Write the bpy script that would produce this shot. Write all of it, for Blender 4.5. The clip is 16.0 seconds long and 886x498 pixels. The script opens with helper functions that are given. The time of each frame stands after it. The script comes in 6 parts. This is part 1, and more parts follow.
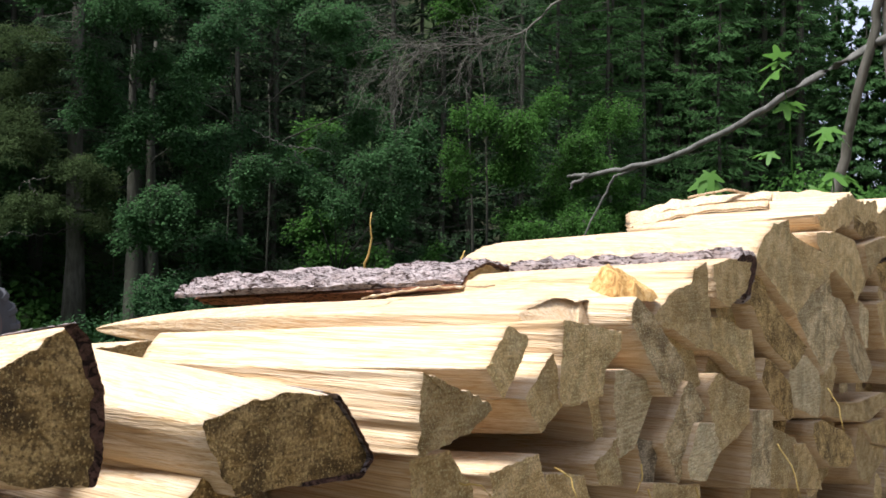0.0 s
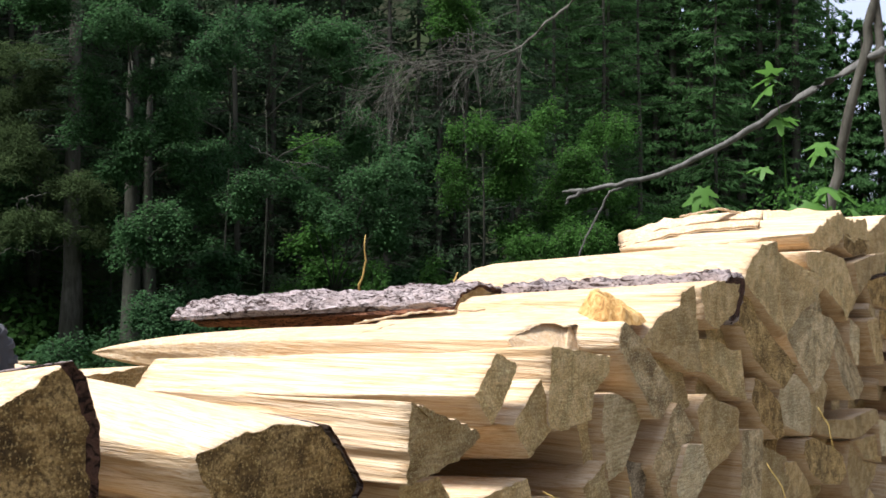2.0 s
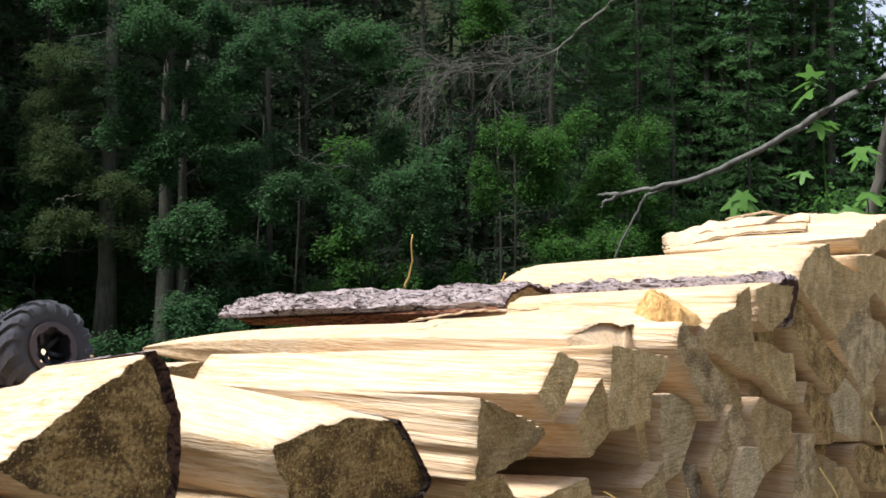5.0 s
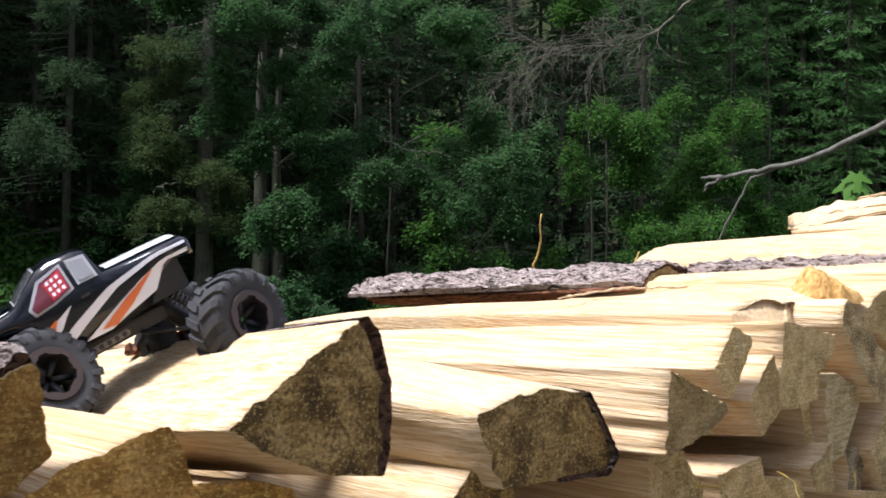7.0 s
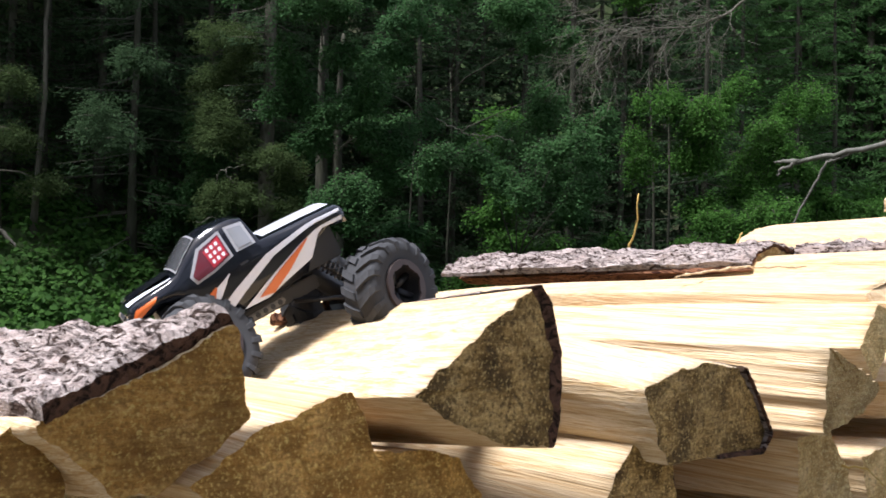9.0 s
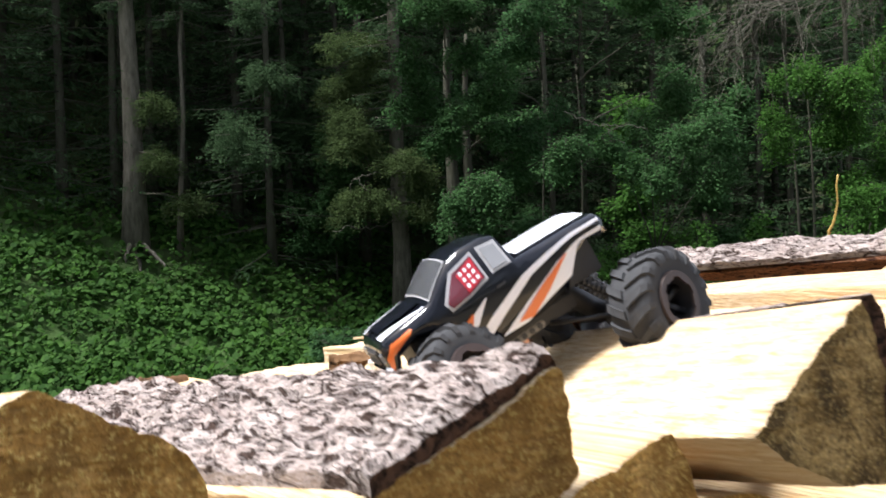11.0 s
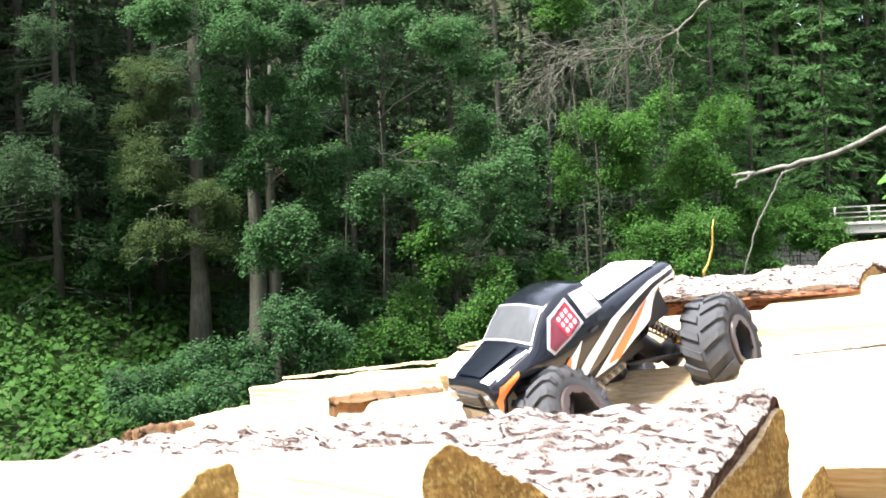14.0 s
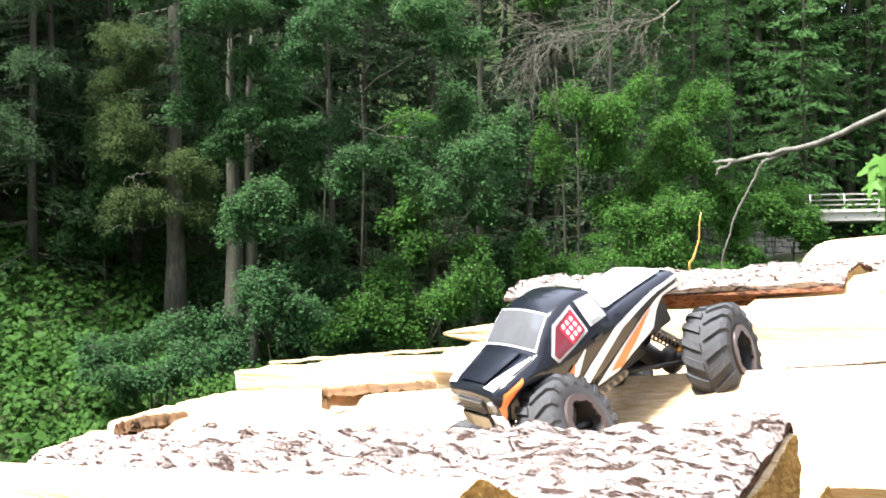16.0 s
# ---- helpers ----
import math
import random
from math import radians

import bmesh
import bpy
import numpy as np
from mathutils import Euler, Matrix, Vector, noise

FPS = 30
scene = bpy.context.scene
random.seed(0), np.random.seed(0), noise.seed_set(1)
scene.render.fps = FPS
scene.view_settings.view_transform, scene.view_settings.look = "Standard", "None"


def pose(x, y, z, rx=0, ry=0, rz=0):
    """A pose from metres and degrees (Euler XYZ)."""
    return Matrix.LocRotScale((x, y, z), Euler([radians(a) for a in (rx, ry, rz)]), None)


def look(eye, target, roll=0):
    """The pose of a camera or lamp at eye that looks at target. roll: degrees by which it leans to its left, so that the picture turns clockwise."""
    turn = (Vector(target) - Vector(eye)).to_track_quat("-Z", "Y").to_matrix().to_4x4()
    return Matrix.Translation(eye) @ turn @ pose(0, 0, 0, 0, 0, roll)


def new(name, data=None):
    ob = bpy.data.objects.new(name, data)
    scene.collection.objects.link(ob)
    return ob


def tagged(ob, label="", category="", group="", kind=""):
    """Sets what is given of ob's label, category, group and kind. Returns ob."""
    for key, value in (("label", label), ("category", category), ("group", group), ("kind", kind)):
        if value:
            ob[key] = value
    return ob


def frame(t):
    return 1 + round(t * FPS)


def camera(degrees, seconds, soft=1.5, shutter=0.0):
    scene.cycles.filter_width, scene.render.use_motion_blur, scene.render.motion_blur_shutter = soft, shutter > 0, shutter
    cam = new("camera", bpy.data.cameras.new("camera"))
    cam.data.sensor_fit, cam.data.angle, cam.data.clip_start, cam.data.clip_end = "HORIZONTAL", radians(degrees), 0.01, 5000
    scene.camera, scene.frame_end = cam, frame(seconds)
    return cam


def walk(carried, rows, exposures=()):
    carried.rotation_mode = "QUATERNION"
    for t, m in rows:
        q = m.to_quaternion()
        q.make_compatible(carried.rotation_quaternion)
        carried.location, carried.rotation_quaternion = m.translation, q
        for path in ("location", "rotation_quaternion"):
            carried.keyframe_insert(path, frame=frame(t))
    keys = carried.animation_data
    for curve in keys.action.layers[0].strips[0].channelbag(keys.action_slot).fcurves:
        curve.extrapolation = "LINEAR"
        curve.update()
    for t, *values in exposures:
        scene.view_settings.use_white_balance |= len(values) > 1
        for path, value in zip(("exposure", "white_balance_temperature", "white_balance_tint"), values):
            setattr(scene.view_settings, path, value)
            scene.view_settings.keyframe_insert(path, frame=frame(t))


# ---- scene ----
cam = camera(47.0, 16.0, soft=1.7, shutter=0.5)
PATH = [
    (0, (0.023, -0.148, 1.331), (0.038, 1.851, 1.372), 0.6),
    (0.5, (0.035, -0.153, 1.33), (0.053, 1.847, 1.372), 0.5),
    (1, (0.036, -0.179, 1.354), (0.056, 1.82, 1.412), 0.3),
    (1.5, (0.036, -0.181, 1.351), (0.059, 1.818, 1.413), 0.4),
    (2, (0.039, -0.19, 1.361), (0.058, 1.809, 1.428), 0.3),
    (2.5, (0.035, -0.192, 1.36), (0.053, 1.806, 1.435), 0.1),
    (3, (0.028, -0.203, 1.36), (0.032, 1.796, 1.441), 0.3),
    (5.5, (-0.054, -0.175, 1.336), (-0.119, 1.823, 1.402), 1.0),
    (6, (-0.092, -0.166, 1.324), (-0.216, 1.829, 1.38), 0.7),
    (6.5, (-0.135, -0.166, 1.324), (-0.306, 1.826, 1.375), 0.7),
    (7, (-0.181, -0.172, 1.32), (-0.386, 1.817, 1.365), 0.9),
    (7.5, (-0.22, -0.177, 1.316), (-0.451, 1.809, 1.354), 1.0),
    (8, (-0.263, -0.171, 1.303), (-0.527, 1.812, 1.33), 1.0),
    (10.5, (-0.445, -0.141, 1.294), (-0.894, 1.808, 1.295), 0.1),
    (11, (-0.521, -0.056, 1.32), (-1.08, 1.865, 1.331), -2.1),
    (11.5, (-0.604, -0.013, 1.352), (-1.158, 1.908, 1.392), -1.6),
    (12, (-0.681, 0.035, 1.357), (-1.222, 1.959, 1.423), -1.9),
    (12.5, (-0.73, -0.008, 1.38), (-1.219, 1.931, 1.437), -1.6),
    (13, (-0.801, -0.04, 1.326), (-1.17, 1.925, 1.395), -2.2),
    (13.5, (-0.852, -0.123, 1.316), (-1.084, 1.863, 1.374), -2.0),
    (14, (-0.889, -0.175, 1.35), (-1.041, 1.818, 1.411), -1.9),
    (14.5, (-0.916, -0.179, 1.384), (-1.064, 1.814, 1.467), -1.1),
    (15, (-0.938, -0.163, 1.393), (-1.068, 1.831, 1.484), -0.4),
    (15.5, (-0.937, -0.161, 1.391), (-1.059, 1.834, 1.458), -0.8),
    (16, (-0.927, -0.17, 1.387), (-1.034, 1.827, 1.399), -0.3),
]

walk(cam, [(t, look(e, g, r)) for t, e, g, r in PATH],
     [(0.0, 0.92, 5900, 16), (6.0, 0.82, 5900, 16), (8.0, 0.98, 5950, 15), (10.5, 1.08, 6050, 13), (11.5, 1.5, 6200, 11), (13.0, 2.48, 6250, 11), (14.5, 2.48, 6250, 11), (16.0, 2.42, 6250, 11)])

# ---- light ----
world = bpy.data.worlds.new("sky")
scene.world = world
world.use_nodes = True
wn = world.node_tree
sky = wn.nodes.new("ShaderNodeTexSky")
sky.sky_type = "NISHITA"
sky.sun_disc = False
SUN_EL, SUN_AZ = 62.0, 237.0
sky.sun_elevation, sky.sun_rotation = radians(SUN_EL), radians(SUN_AZ)
cloud = wn.nodes.new("ShaderNodeMix")
cloud.data_type = "RGBA"
cloud.inputs[0].default_value = 0.5
cloud.inputs[7].default_value = (6.4, 6.5, 6.8, 1)
wn.links.new(sky.outputs[0], cloud.inputs[6])
wn.links.new(cloud.outputs[2], wn.nodes["Background"].inputs[0])
wn.nodes["Background"].inputs[1].default_value = 0.108
sky.dust_density, sky.air_density = 4.0, 1.0
sun = new("sun", bpy.data.lights.new("sun", "SUN"))
sun.data.energy, sun.data.angle, sun.data.color = 5.0, radians(14), (1.0, 0.97, 0.92)
az, el = radians(SUN_AZ), radians(SUN_EL)
sun_from = Vector((math.sin(az) * math.cos(el), math.cos(az) * math.cos(el), math.sin(el)))
sun.matrix_world = look(sun_from * 50, (0, 0, 0))

# ---- materials ----


class Mat:
    """A node material built step by step."""

    def __init__(self, name, rough=0.8, spec=0.3, metal=0.0):
        self.m = bpy.data.materials.new(name)
        self.m.use_nodes = True
        self.t = self.m.node_tree
        self.b = self.t.nodes["Principled BSDF"]
        self.b.inputs["Roughness"].default_value = rough
        self.b.inputs["Specular IOR Level"].default_value = spec
        self.b.inputs["Metallic"].default_value = metal
        self.co = self.t.nodes.new("ShaderNodeTexCoord").outputs["Object"]
        self.oi = self.t.nodes.new("ShaderNodeObjectInfo").outputs["Random"]

    def link(self, a, b):
        self.t.links.new(a, b)

    def math(self, op, a, b=0.0, c=0.0):
        n = self.t.nodes.new("ShaderNodeMath")
        n.operation = op
        for i, v in enumerate((a, b, c)):
            if isinstance(v, (int, float)):
                n.inputs[i].default_value = v
            else:
                self.link(v, n.inputs[i])
        return n.outputs[0]

    def coords(self, scale, shift=True):
        """Object coordinates, stretched, and moved by the object's own random number."""
        n = self.t.nodes.new("ShaderNodeVectorMath")
        n.operation = "MULTIPLY"
        self.link(self.co, n.inputs[0])
        n.inputs[1].default_value = scale
        if not shift:
            return n.outputs[0]
        a = self.t.nodes.new("ShaderNodeVectorMath")
        a.operation = "ADD"
        self.link(n.outputs[0], a.inputs[0])
        k = self.math("MULTIPLY", self.oi, 37.0)
        c = self.t.nodes.new("ShaderNodeCombineXYZ")
        for i in range(3):
            self.link(k, c.inputs[i])
        self.link(c.outputs[0], a.inputs[1])
        return a.outputs[0]

    def noise(self, scale, detail=3.0, rough=0.55, size=1.0, distort=0.0):
        n = self.t.nodes.new("ShaderNodeTexNoise")
        self.link(self.coords(scale), n.inputs["Vector"])
        n.inputs["Scale"].default_value = size
        n.inputs["Detail"].default_value = detail
        n.inputs["Roughness"].default_value = rough
        n.inputs["Distortion"].default_value = distort
        return n.outputs["Fac"]

    def voronoi(self, scale, feature="F1"):
        n = self.t.nodes.new("ShaderNodeTexVoronoi")
        n.feature = feature
        self.link(self.coords(scale), n.inputs["Vector"])
        n.inputs["Scale"].default_value = 1.0
        return n.outputs["Distance"]

    def ramp(self, fac, stops):
        n = self.t.nodes.new("ShaderNodeValToRGB")
        e = n.color_ramp.elements
        while len(e) < len(stops):
            e.new(0.5)
        for el_, (p, c) in zip(e, stops):
            el_.position = p
            el_.color = (*c, 1) if len(c) == 3 else c
        self.link(fac, n.inputs[0])
        return n.outputs[0]

    def mix(self, fac, a, b, kind="MIX"):
        n = self.t.nodes.new("ShaderNodeMix")
        n.data_type = "RGBA"
        n.blend_type = kind
        for i, v in ((0, fac), (6, a), (7, b)):
            if isinstance(v, (int, float)):
                n.inputs[i].default_value = v
            elif isinstance(v, tuple):
                n.inputs[i].default_value = (*v, 1)
            else:
                self.link(v, n.inputs[i])
        return n.outputs[2]

    def done(self, colour, bump=None, depth=0.002, strength=0.6):
        if isinstance(colour, tuple):
            self.b.inputs["Base Color"].default_value = (*colour, 1)
        else:
            self.link(colour, self.b.inputs["Base Color"])
        if bump is not None:
            n = self.t.nodes.new("ShaderNodeBump")
            n.inputs["Strength"].default_value = strength
            n.inputs["Distance"].default_value = depth
            self.link(bump, n.inputs["Height"])
            self.link(n.outputs[0], self.b.inputs["Normal"])
        return self.m


def make_split_wood():
    m = Mat("split_wood", rough=0.72, spec=0.25)
    fibre = m.noise((105, 0.9, 105), 4.0, 0.6)
    broad = m.noise((12, 0.7, 12), 3.0, 0.55)
    lines = m.noise((230, 1.0, 230), 3.0, 0.65)
    hair = m.noise((620, 5.0, 620), 2.0, 0.6)
    c = m.ramp(fibre, [(0.28, (0.44, 0.30, 0.15)), (0.46, (0.59, 0.46, 0.29)), (0.72, (0.67, 0.56, 0.41))])
    c = m.mix(m.math("MULTIPLY", m.ramp(lines, [(0.34, (1, 1, 1)), (0.47, (0, 0, 0))]), 0.8), c, (0.36, 0.22, 0.09))
    c = m.mix(m.math("MULTIPLY", m.ramp(hair, [(0.38, (1, 1, 1)), (0.48, (0, 0, 0))]), 0.5), c, (0.40, 0.26, 0.12))
    c = m.mix(m.math("MULTIPLY", m.ramp(broad, [(0.45, (0, 0, 0)), (0.7, (1, 1, 1))]), 0.4), c, (0.60, 0.42, 0.22), "MIX")
    streak = m.noise((64, 0.45, 64), 2.0, 0.5)
    c = m.mix(m.math("MULTIPLY", m.ramp(streak, [(0.46, (0, 0, 0)), (0.495, (1, 1, 1)), (0.51, (0, 0, 0))]), 0.6), c, (0.42, 0.24, 0.075))
    tint = m.ramp(m.oi, [(0.0, (0.88, 0.84, 0.78)), (1.0, (1.0, 1.0, 1.0))])
    c = m.mix(1.0, c, tint, "MULTIPLY")
    dirt = m.ramp(m.noise((14, 5, 14), 5.0, 0.65), [(0.64, (0, 0, 0)), (0.78, (1, 1, 1))])
    c = m.mix(m.math("MULTIPLY", dirt, 0.35), c, (0.30, 0.17, 0.07))
    h = m.math("ADD", fibre, m.math("ADD", m.math("MULTIPLY", lines, 0.7), m.math("MULTIPLY", hair, 0.3)))
    return m.done(c, h, 0.006, 0.9)


def make_end_grain(name, low, mid, high, spots, dim, ribs=0.3):
    """A sawn end: low, mid, high are the wood's shades, spots the colour of its dirt, dim how much of it there is, ribs how plain the saw lines are."""
    m = Mat(name, rough=0.88, spec=0.15)
    grain = m.noise((185, 185, 185), 3.0, 0.75)
    stain = m.noise((19, 19, 19), 5.0, 0.62)
    blot = m.noise((120, 120, 120), 5.0, 0.75)
    patch = m.noise((22, 22, 22), 4.0, 0.6)
    saw = m.noise((16, 16, 190), 3.0, 0.6)
    sep = m.t.nodes.new("ShaderNodeSeparateXYZ")
    m.link(m.coords((1, 1, 1), False), sep.inputs[0])
    px = m.math("ADD", sep.outputs[0], m.math("MULTIPLY_ADD", m.oi, 0.24, -0.12))
    pz = m.math("ADD", sep.outputs[2], 0.10)
    r = m.math("SQRT", m.math("ADD", m.math("MULTIPLY", px, px), m.math("MULTIPLY", pz, pz)))
    rings = m.math("SINE", m.math("MULTIPLY_ADD", m.noise((8, 8, 8), 2.0), 9.0, m.math("MULTIPLY", r, 900.0)))
    c = m.ramp(stain, [(0.36, low), (0.50, mid), (0.62, high)])
    edge = m.noise((7, 7, 7), 3.0, 0.6)
    c = m.mix(m.math("MULTIPLY", m.ramp(edge, [(0.50, (0, 0, 0)), (0.62, (1, 1, 1))]), 0.55), c, tuple(v * 0.42 for v in low))
    c = m.mix(m.math("MULTIPLY_ADD", rings, 0.10, 0.1), c, tuple(v * 0.6 for v in mid))
    c = m.mix(m.math("MULTIPLY", m.ramp(saw, [(0.48, (0, 0, 0)), (0.66, (1, 1, 1))]), ribs), c, tuple(min(0.85, v * 1.25) for v in high))
    c = m.mix(m.math("MULTIPLY", m.ramp(saw, [(0.34, (1, 1, 1)), (0.46, (0, 0, 0))]), ribs), c, tuple(v * 0.5 for v in mid))
    c = m.mix(m.math("MULTIPLY", m.ramp(blot, [(0.40, (1, 1, 1)), (0.50, (0, 0, 0))]), dim), c, spots)
    c = m.mix(m.math("MULTIPLY", m.ramp(patch, [(0.36, (1, 1, 1)), (0.52, (0, 0, 0))]), dim), c, spots)
    c = m.mix(m.math("MULTIPLY", m.ramp(grain, [(0.36, (1, 1, 1)), (0.50, (0, 0, 0))]), 0.62), c, tuple(v * 0.38 for v in mid))
    c = m.mix(m.math("MULTIPLY", m.ramp(grain, [(0.56, (0, 0, 0)), (0.66, (1, 1, 1))]), 0.75), c, tuple(min(0.85, v * 1.35) for v in high))
    speck = m.voronoi((150, 150, 150))
    c = m.mix(m.math("MULTIPLY", m.ramp(speck, [(0.16, (1, 1, 1)), (0.30, (0, 0, 0))]), 0.55), c, tuple(min(0.85, v * 1.25) for v in high))
    tint = m.ramp(m.math("FRACT", m.math("MULTIPLY", m.oi, 7.31)), [(0.0, (0.72, 0.66, 0.57)), (0.25, (0.94, 0.88, 0.78)), (0.5, (1.10, 1.01, 0.87)), (0.75, (1.18, 1.13, 1.04)), (1.0, (1.22, 1.16, 1.02))])
    c = m.mix(1.0, c, tint, "MULTIPLY")
    h = m.math("ADD", m.math("ADD", grain, m.math("MULTIPLY", saw, 1.0)), m.math("MULTIPLY", blot, 1.2))
    return m.done(c, h, 0.010, 1.0)


def make_bark(name, pale, mid, dark):
    m = Mat(name, rough=0.92, spec=0.1)
    plate = m.noise((42, 18, 42), 5.0, 0.65, distort=1.0)
    fine = m.noise((190, 110, 190), 4.0, 0.7)
    crack = m.noise((60, 17, 60), 5.0, 0.62, distort=1.6)
    small = m.noise((150, 60, 150), 3.0, 0.6, distort=1.0)
    c = m.ramp(plate, [(0.30, mid), (0.60, pale)])
    c = m.mix(m.math("MULTIPLY", fine, 0.5), c, mid)
    c = m.mix(m.math("MULTIPLY", m.ramp(small, [(0.36, (1, 1, 1)), (0.46, (0, 0, 0))]), 0.7), c, dark)
    c = m.mix(m.ramp(crack, [(0.41, (1, 1, 1)), (0.47, (0, 0, 0))]), c, dark)
    h = m.math("ADD", m.math("MULTIPLY", m.ramp(crack, [(0.38, (0, 0, 0)), (0.50, (1, 1, 1))]), 1.5), m.math("ADD", fine, m.math("MULTIPLY", plate, 1.0)))
    return m.done(c, h, 0.008, 1.0)


SPLIT = make_split_wood()
END = make_end_grain("sawn_end", (0.48, 0.33, 0.14), (0.68, 0.50, 0.24), (0.78, 0.62, 0.36), (0.24, 0.16, 0.07), 0.25)
PALE_END = make_end_grain("pale_sawn_end", (0.54, 0.42, 0.23), (0.68, 0.55, 0.33), (0.79, 0.68, 0.46), (0.34, 0.25, 0.13), 0.15, 0.6)
SPECKLED = make_end_grain("speckled_sawn_end", (0.38, 0.27, 0.14), (0.62, 0.475, 0.26), (0.78, 0.65, 0.42), (0.11, 0.08, 0.045), 0.5)
GREYED = make_end_grain("grey_sawn_end", (0.176, 0.144, 0.096), (0.304, 0.248, 0.168), (0.448, 0.384, 0.280), (0.064, 0.052, 0.036), 0.5)
OCHRE = make_end_grain("golden_sawn_end", (0.412, 0.226, 0.059), (0.629, 0.368, 0.106), (0.799, 0.509, 0.191), (0.194, 0.108, 0.031), 0.4)
MOSSY = make_end_grain("weathered_sawn_end", (0.21, 0.135, 0.045), (0.44, 0.30, 0.115), (0.68, 0.50, 0.23), (0.058, 0.040, 0.020), 0.75)
BARK = make_bark("grey_bark", (0.446, 0.389, 0.360), (0.302, 0.238, 0.216), (0.061, 0.040, 0.032))
BARK_EDGE = make_bark("sawn_bark", (0.136, 0.072, 0.047), (0.076, 0.043, 0.030), (0.025, 0.015, 0.011))
RED_BARK = make_bark("inner_bark", (0.289, 0.136, 0.072), (0.170, 0.072, 0.038), (0.060, 0.025, 0.017))


def leafy(name, a, b, rough=0.75, spec=0.12):
    """Leaves: each one takes its own shade, and lets some light through."""
    m = Mat(name, rough=rough, spec=spec)
    g = m.t.nodes.new("ShaderNodeNewGeometry")
    c = m.ramp(g.outputs["Random Per Island"], [(0.0, a), (1.0, b)])
    c = m.mix(m.math("MULTIPLY", m.noise((0.7, 0.7, 0.7), 2.0), 0.5), c, tuple(v * 0.6 for v in a))
    m.done(c)
    tr = m.t.nodes.new("ShaderNodeBsdfTranslucent")
    m.link(c, tr.inputs[0])
    mx = m.t.nodes.new("ShaderNodeMixShader")
    mx.inputs[0].default_value = 0.5
    m.link(m.b.outputs[0], mx.inputs[1])
    m.link(tr.outputs[0], mx.inputs[2])
    m.link(mx.outputs[0], m.t.nodes["Material Output"].inputs[0])
    return m.m


ALDER = leafy("broad_leaves", (0.038, 0.090, 0.030), (0.068, 0.145, 0.050), 0.8, 0.08)
DUSKY = leafy("blue_green_leaves", (0.032, 0.078, 0.028), (0.060, 0.130, 0.048), 0.8, 0.08)
BRIGHT = leafy("bright_leaves", (0.040, 0.105, 0.018), (0.078, 0.178, 0.034), 0.8, 0.08)
OLIVE = leafy("olive_needles", (0.042, 0.068, 0.022), (0.074, 0.106, 0.038), 0.8, 0.06)
NEEDLES = leafy("needles", (0.036, 0.068, 0.030), (0.058, 0.098, 0.044), 0.85, 0.05)
FAR_NEEDLES = leafy("far_needles", (0.036, 0.086, 0.025), (0.068, 0.142, 0.044), 0.85, 0.05)
UNDER = leafy("undergrowth_leaves", (0.022, 0.064, 0.010), (0.062, 0.140, 0.025), 0.75, 0.12)


def make_trunk(name, pale, dark):
    m = Mat(name, rough=0.92, spec=0.1)
    a = m.noise((9, 9, 2.2), 5.0, 0.65)
    b = m.noise((1.2, 1.2, 0.5), 3.0, 0.6)
    c = m.ramp(a, [(0.32, dark), (0.66, pale)])
    c = m.mix(m.math("MULTIPLY", b, 0.45), c, (0.075, 0.085, 0.05))
    return m.done(c, a, 0.03, 0.8)


TRUNK = make_trunk("tree_bark", (0.112, 0.100, 0.084), (0.036, 0.030, 0.024))
# tree bark with the forest's shade put into its colour
SHADED_TRUNK = make_trunk("shaded_bark", (0.046, 0.042, 0.035), (0.018, 0.016, 0.013))
TORN_BARK = make_trunk("torn_inner_bark", (0.17, 0.078, 0.036), (0.06, 0.028, 0.015))
TWIGS = make_trunk("dry_twigs", (0.13, 0.12, 0.10), (0.06, 0.053, 0.044))
DEAD = make_trunk("dead_wood", (0.15, 0.14, 0.128), (0.05, 0.048, 0.043))


def make_ground():
    m = Mat("forest_floor", rough=0.95, spec=0.1)
    a = m.noise((1.7, 1.7, 1.7), 6.0, 0.65)
    b = m.noise((0.12, 0.12, 0.12), 4.0, 0.6)
    c = m.ramp(a, [(0.3, (0.016, 0.018, 0.009)), (0.55, (0.032, 0.035, 0.017)), (0.75, (0.055, 0.055, 0.028))])
    c = m.mix(m.ramp(b, [(0.42, (0, 0, 0)), (0.6, (1, 1, 1))]), c, (0.035, 0.065, 0.018))
    sep = m.t.nodes.new("ShaderNodeSeparateXYZ")
    m.link(m.coords((1, 1, 1), False), sep.inputs[0])
    back = m.math("SUBTRACT", m.math("MULTIPLY", sep.outputs[1], 0.6055), m.math("MULTIPLY", sep.outputs[0], 0.7958))
    # unseen pale ground added before the stack to bounce light onto its face
    bounce_mask = m.ramp(m.math("MULTIPLY_ADD", m.math("ADD", back, m.math("MULTIPLY", a, 2.0)), 0.25, -0.4), [(0.3, (1, 1, 1)), (0.7, (0, 0, 0))])
    bounce_tone = m.ramp(m.noise((25, 25, 25), 4.0, 0.7), [(0.3, (0.10, 0.09, 0.06)), (0.7, (0.23, 0.20, 0.15))])
    c = m.mix(bounce_mask, c, bounce_tone)
    return m.done(c, a, 0.05, 0.8)


GROUND = make_ground()

# ---- helpers for shapes ----
DS, DP = Vector((0.6055, 0.7958, 0)), Vector((-0.7958, 0.6055, 0))
PILE = Matrix(((DS.x, DP.x, 0, DP.x * 0.975), (DS.y, DP.y, 0, DP.y * 0.975), (0, 0, 1, 0), (0, 0, 0, 1)))


def at_pile(s, p, z):
    """A place along the stack's front (s), back into it (p) and up."""
    return PILE @ Vector((s, p, z))


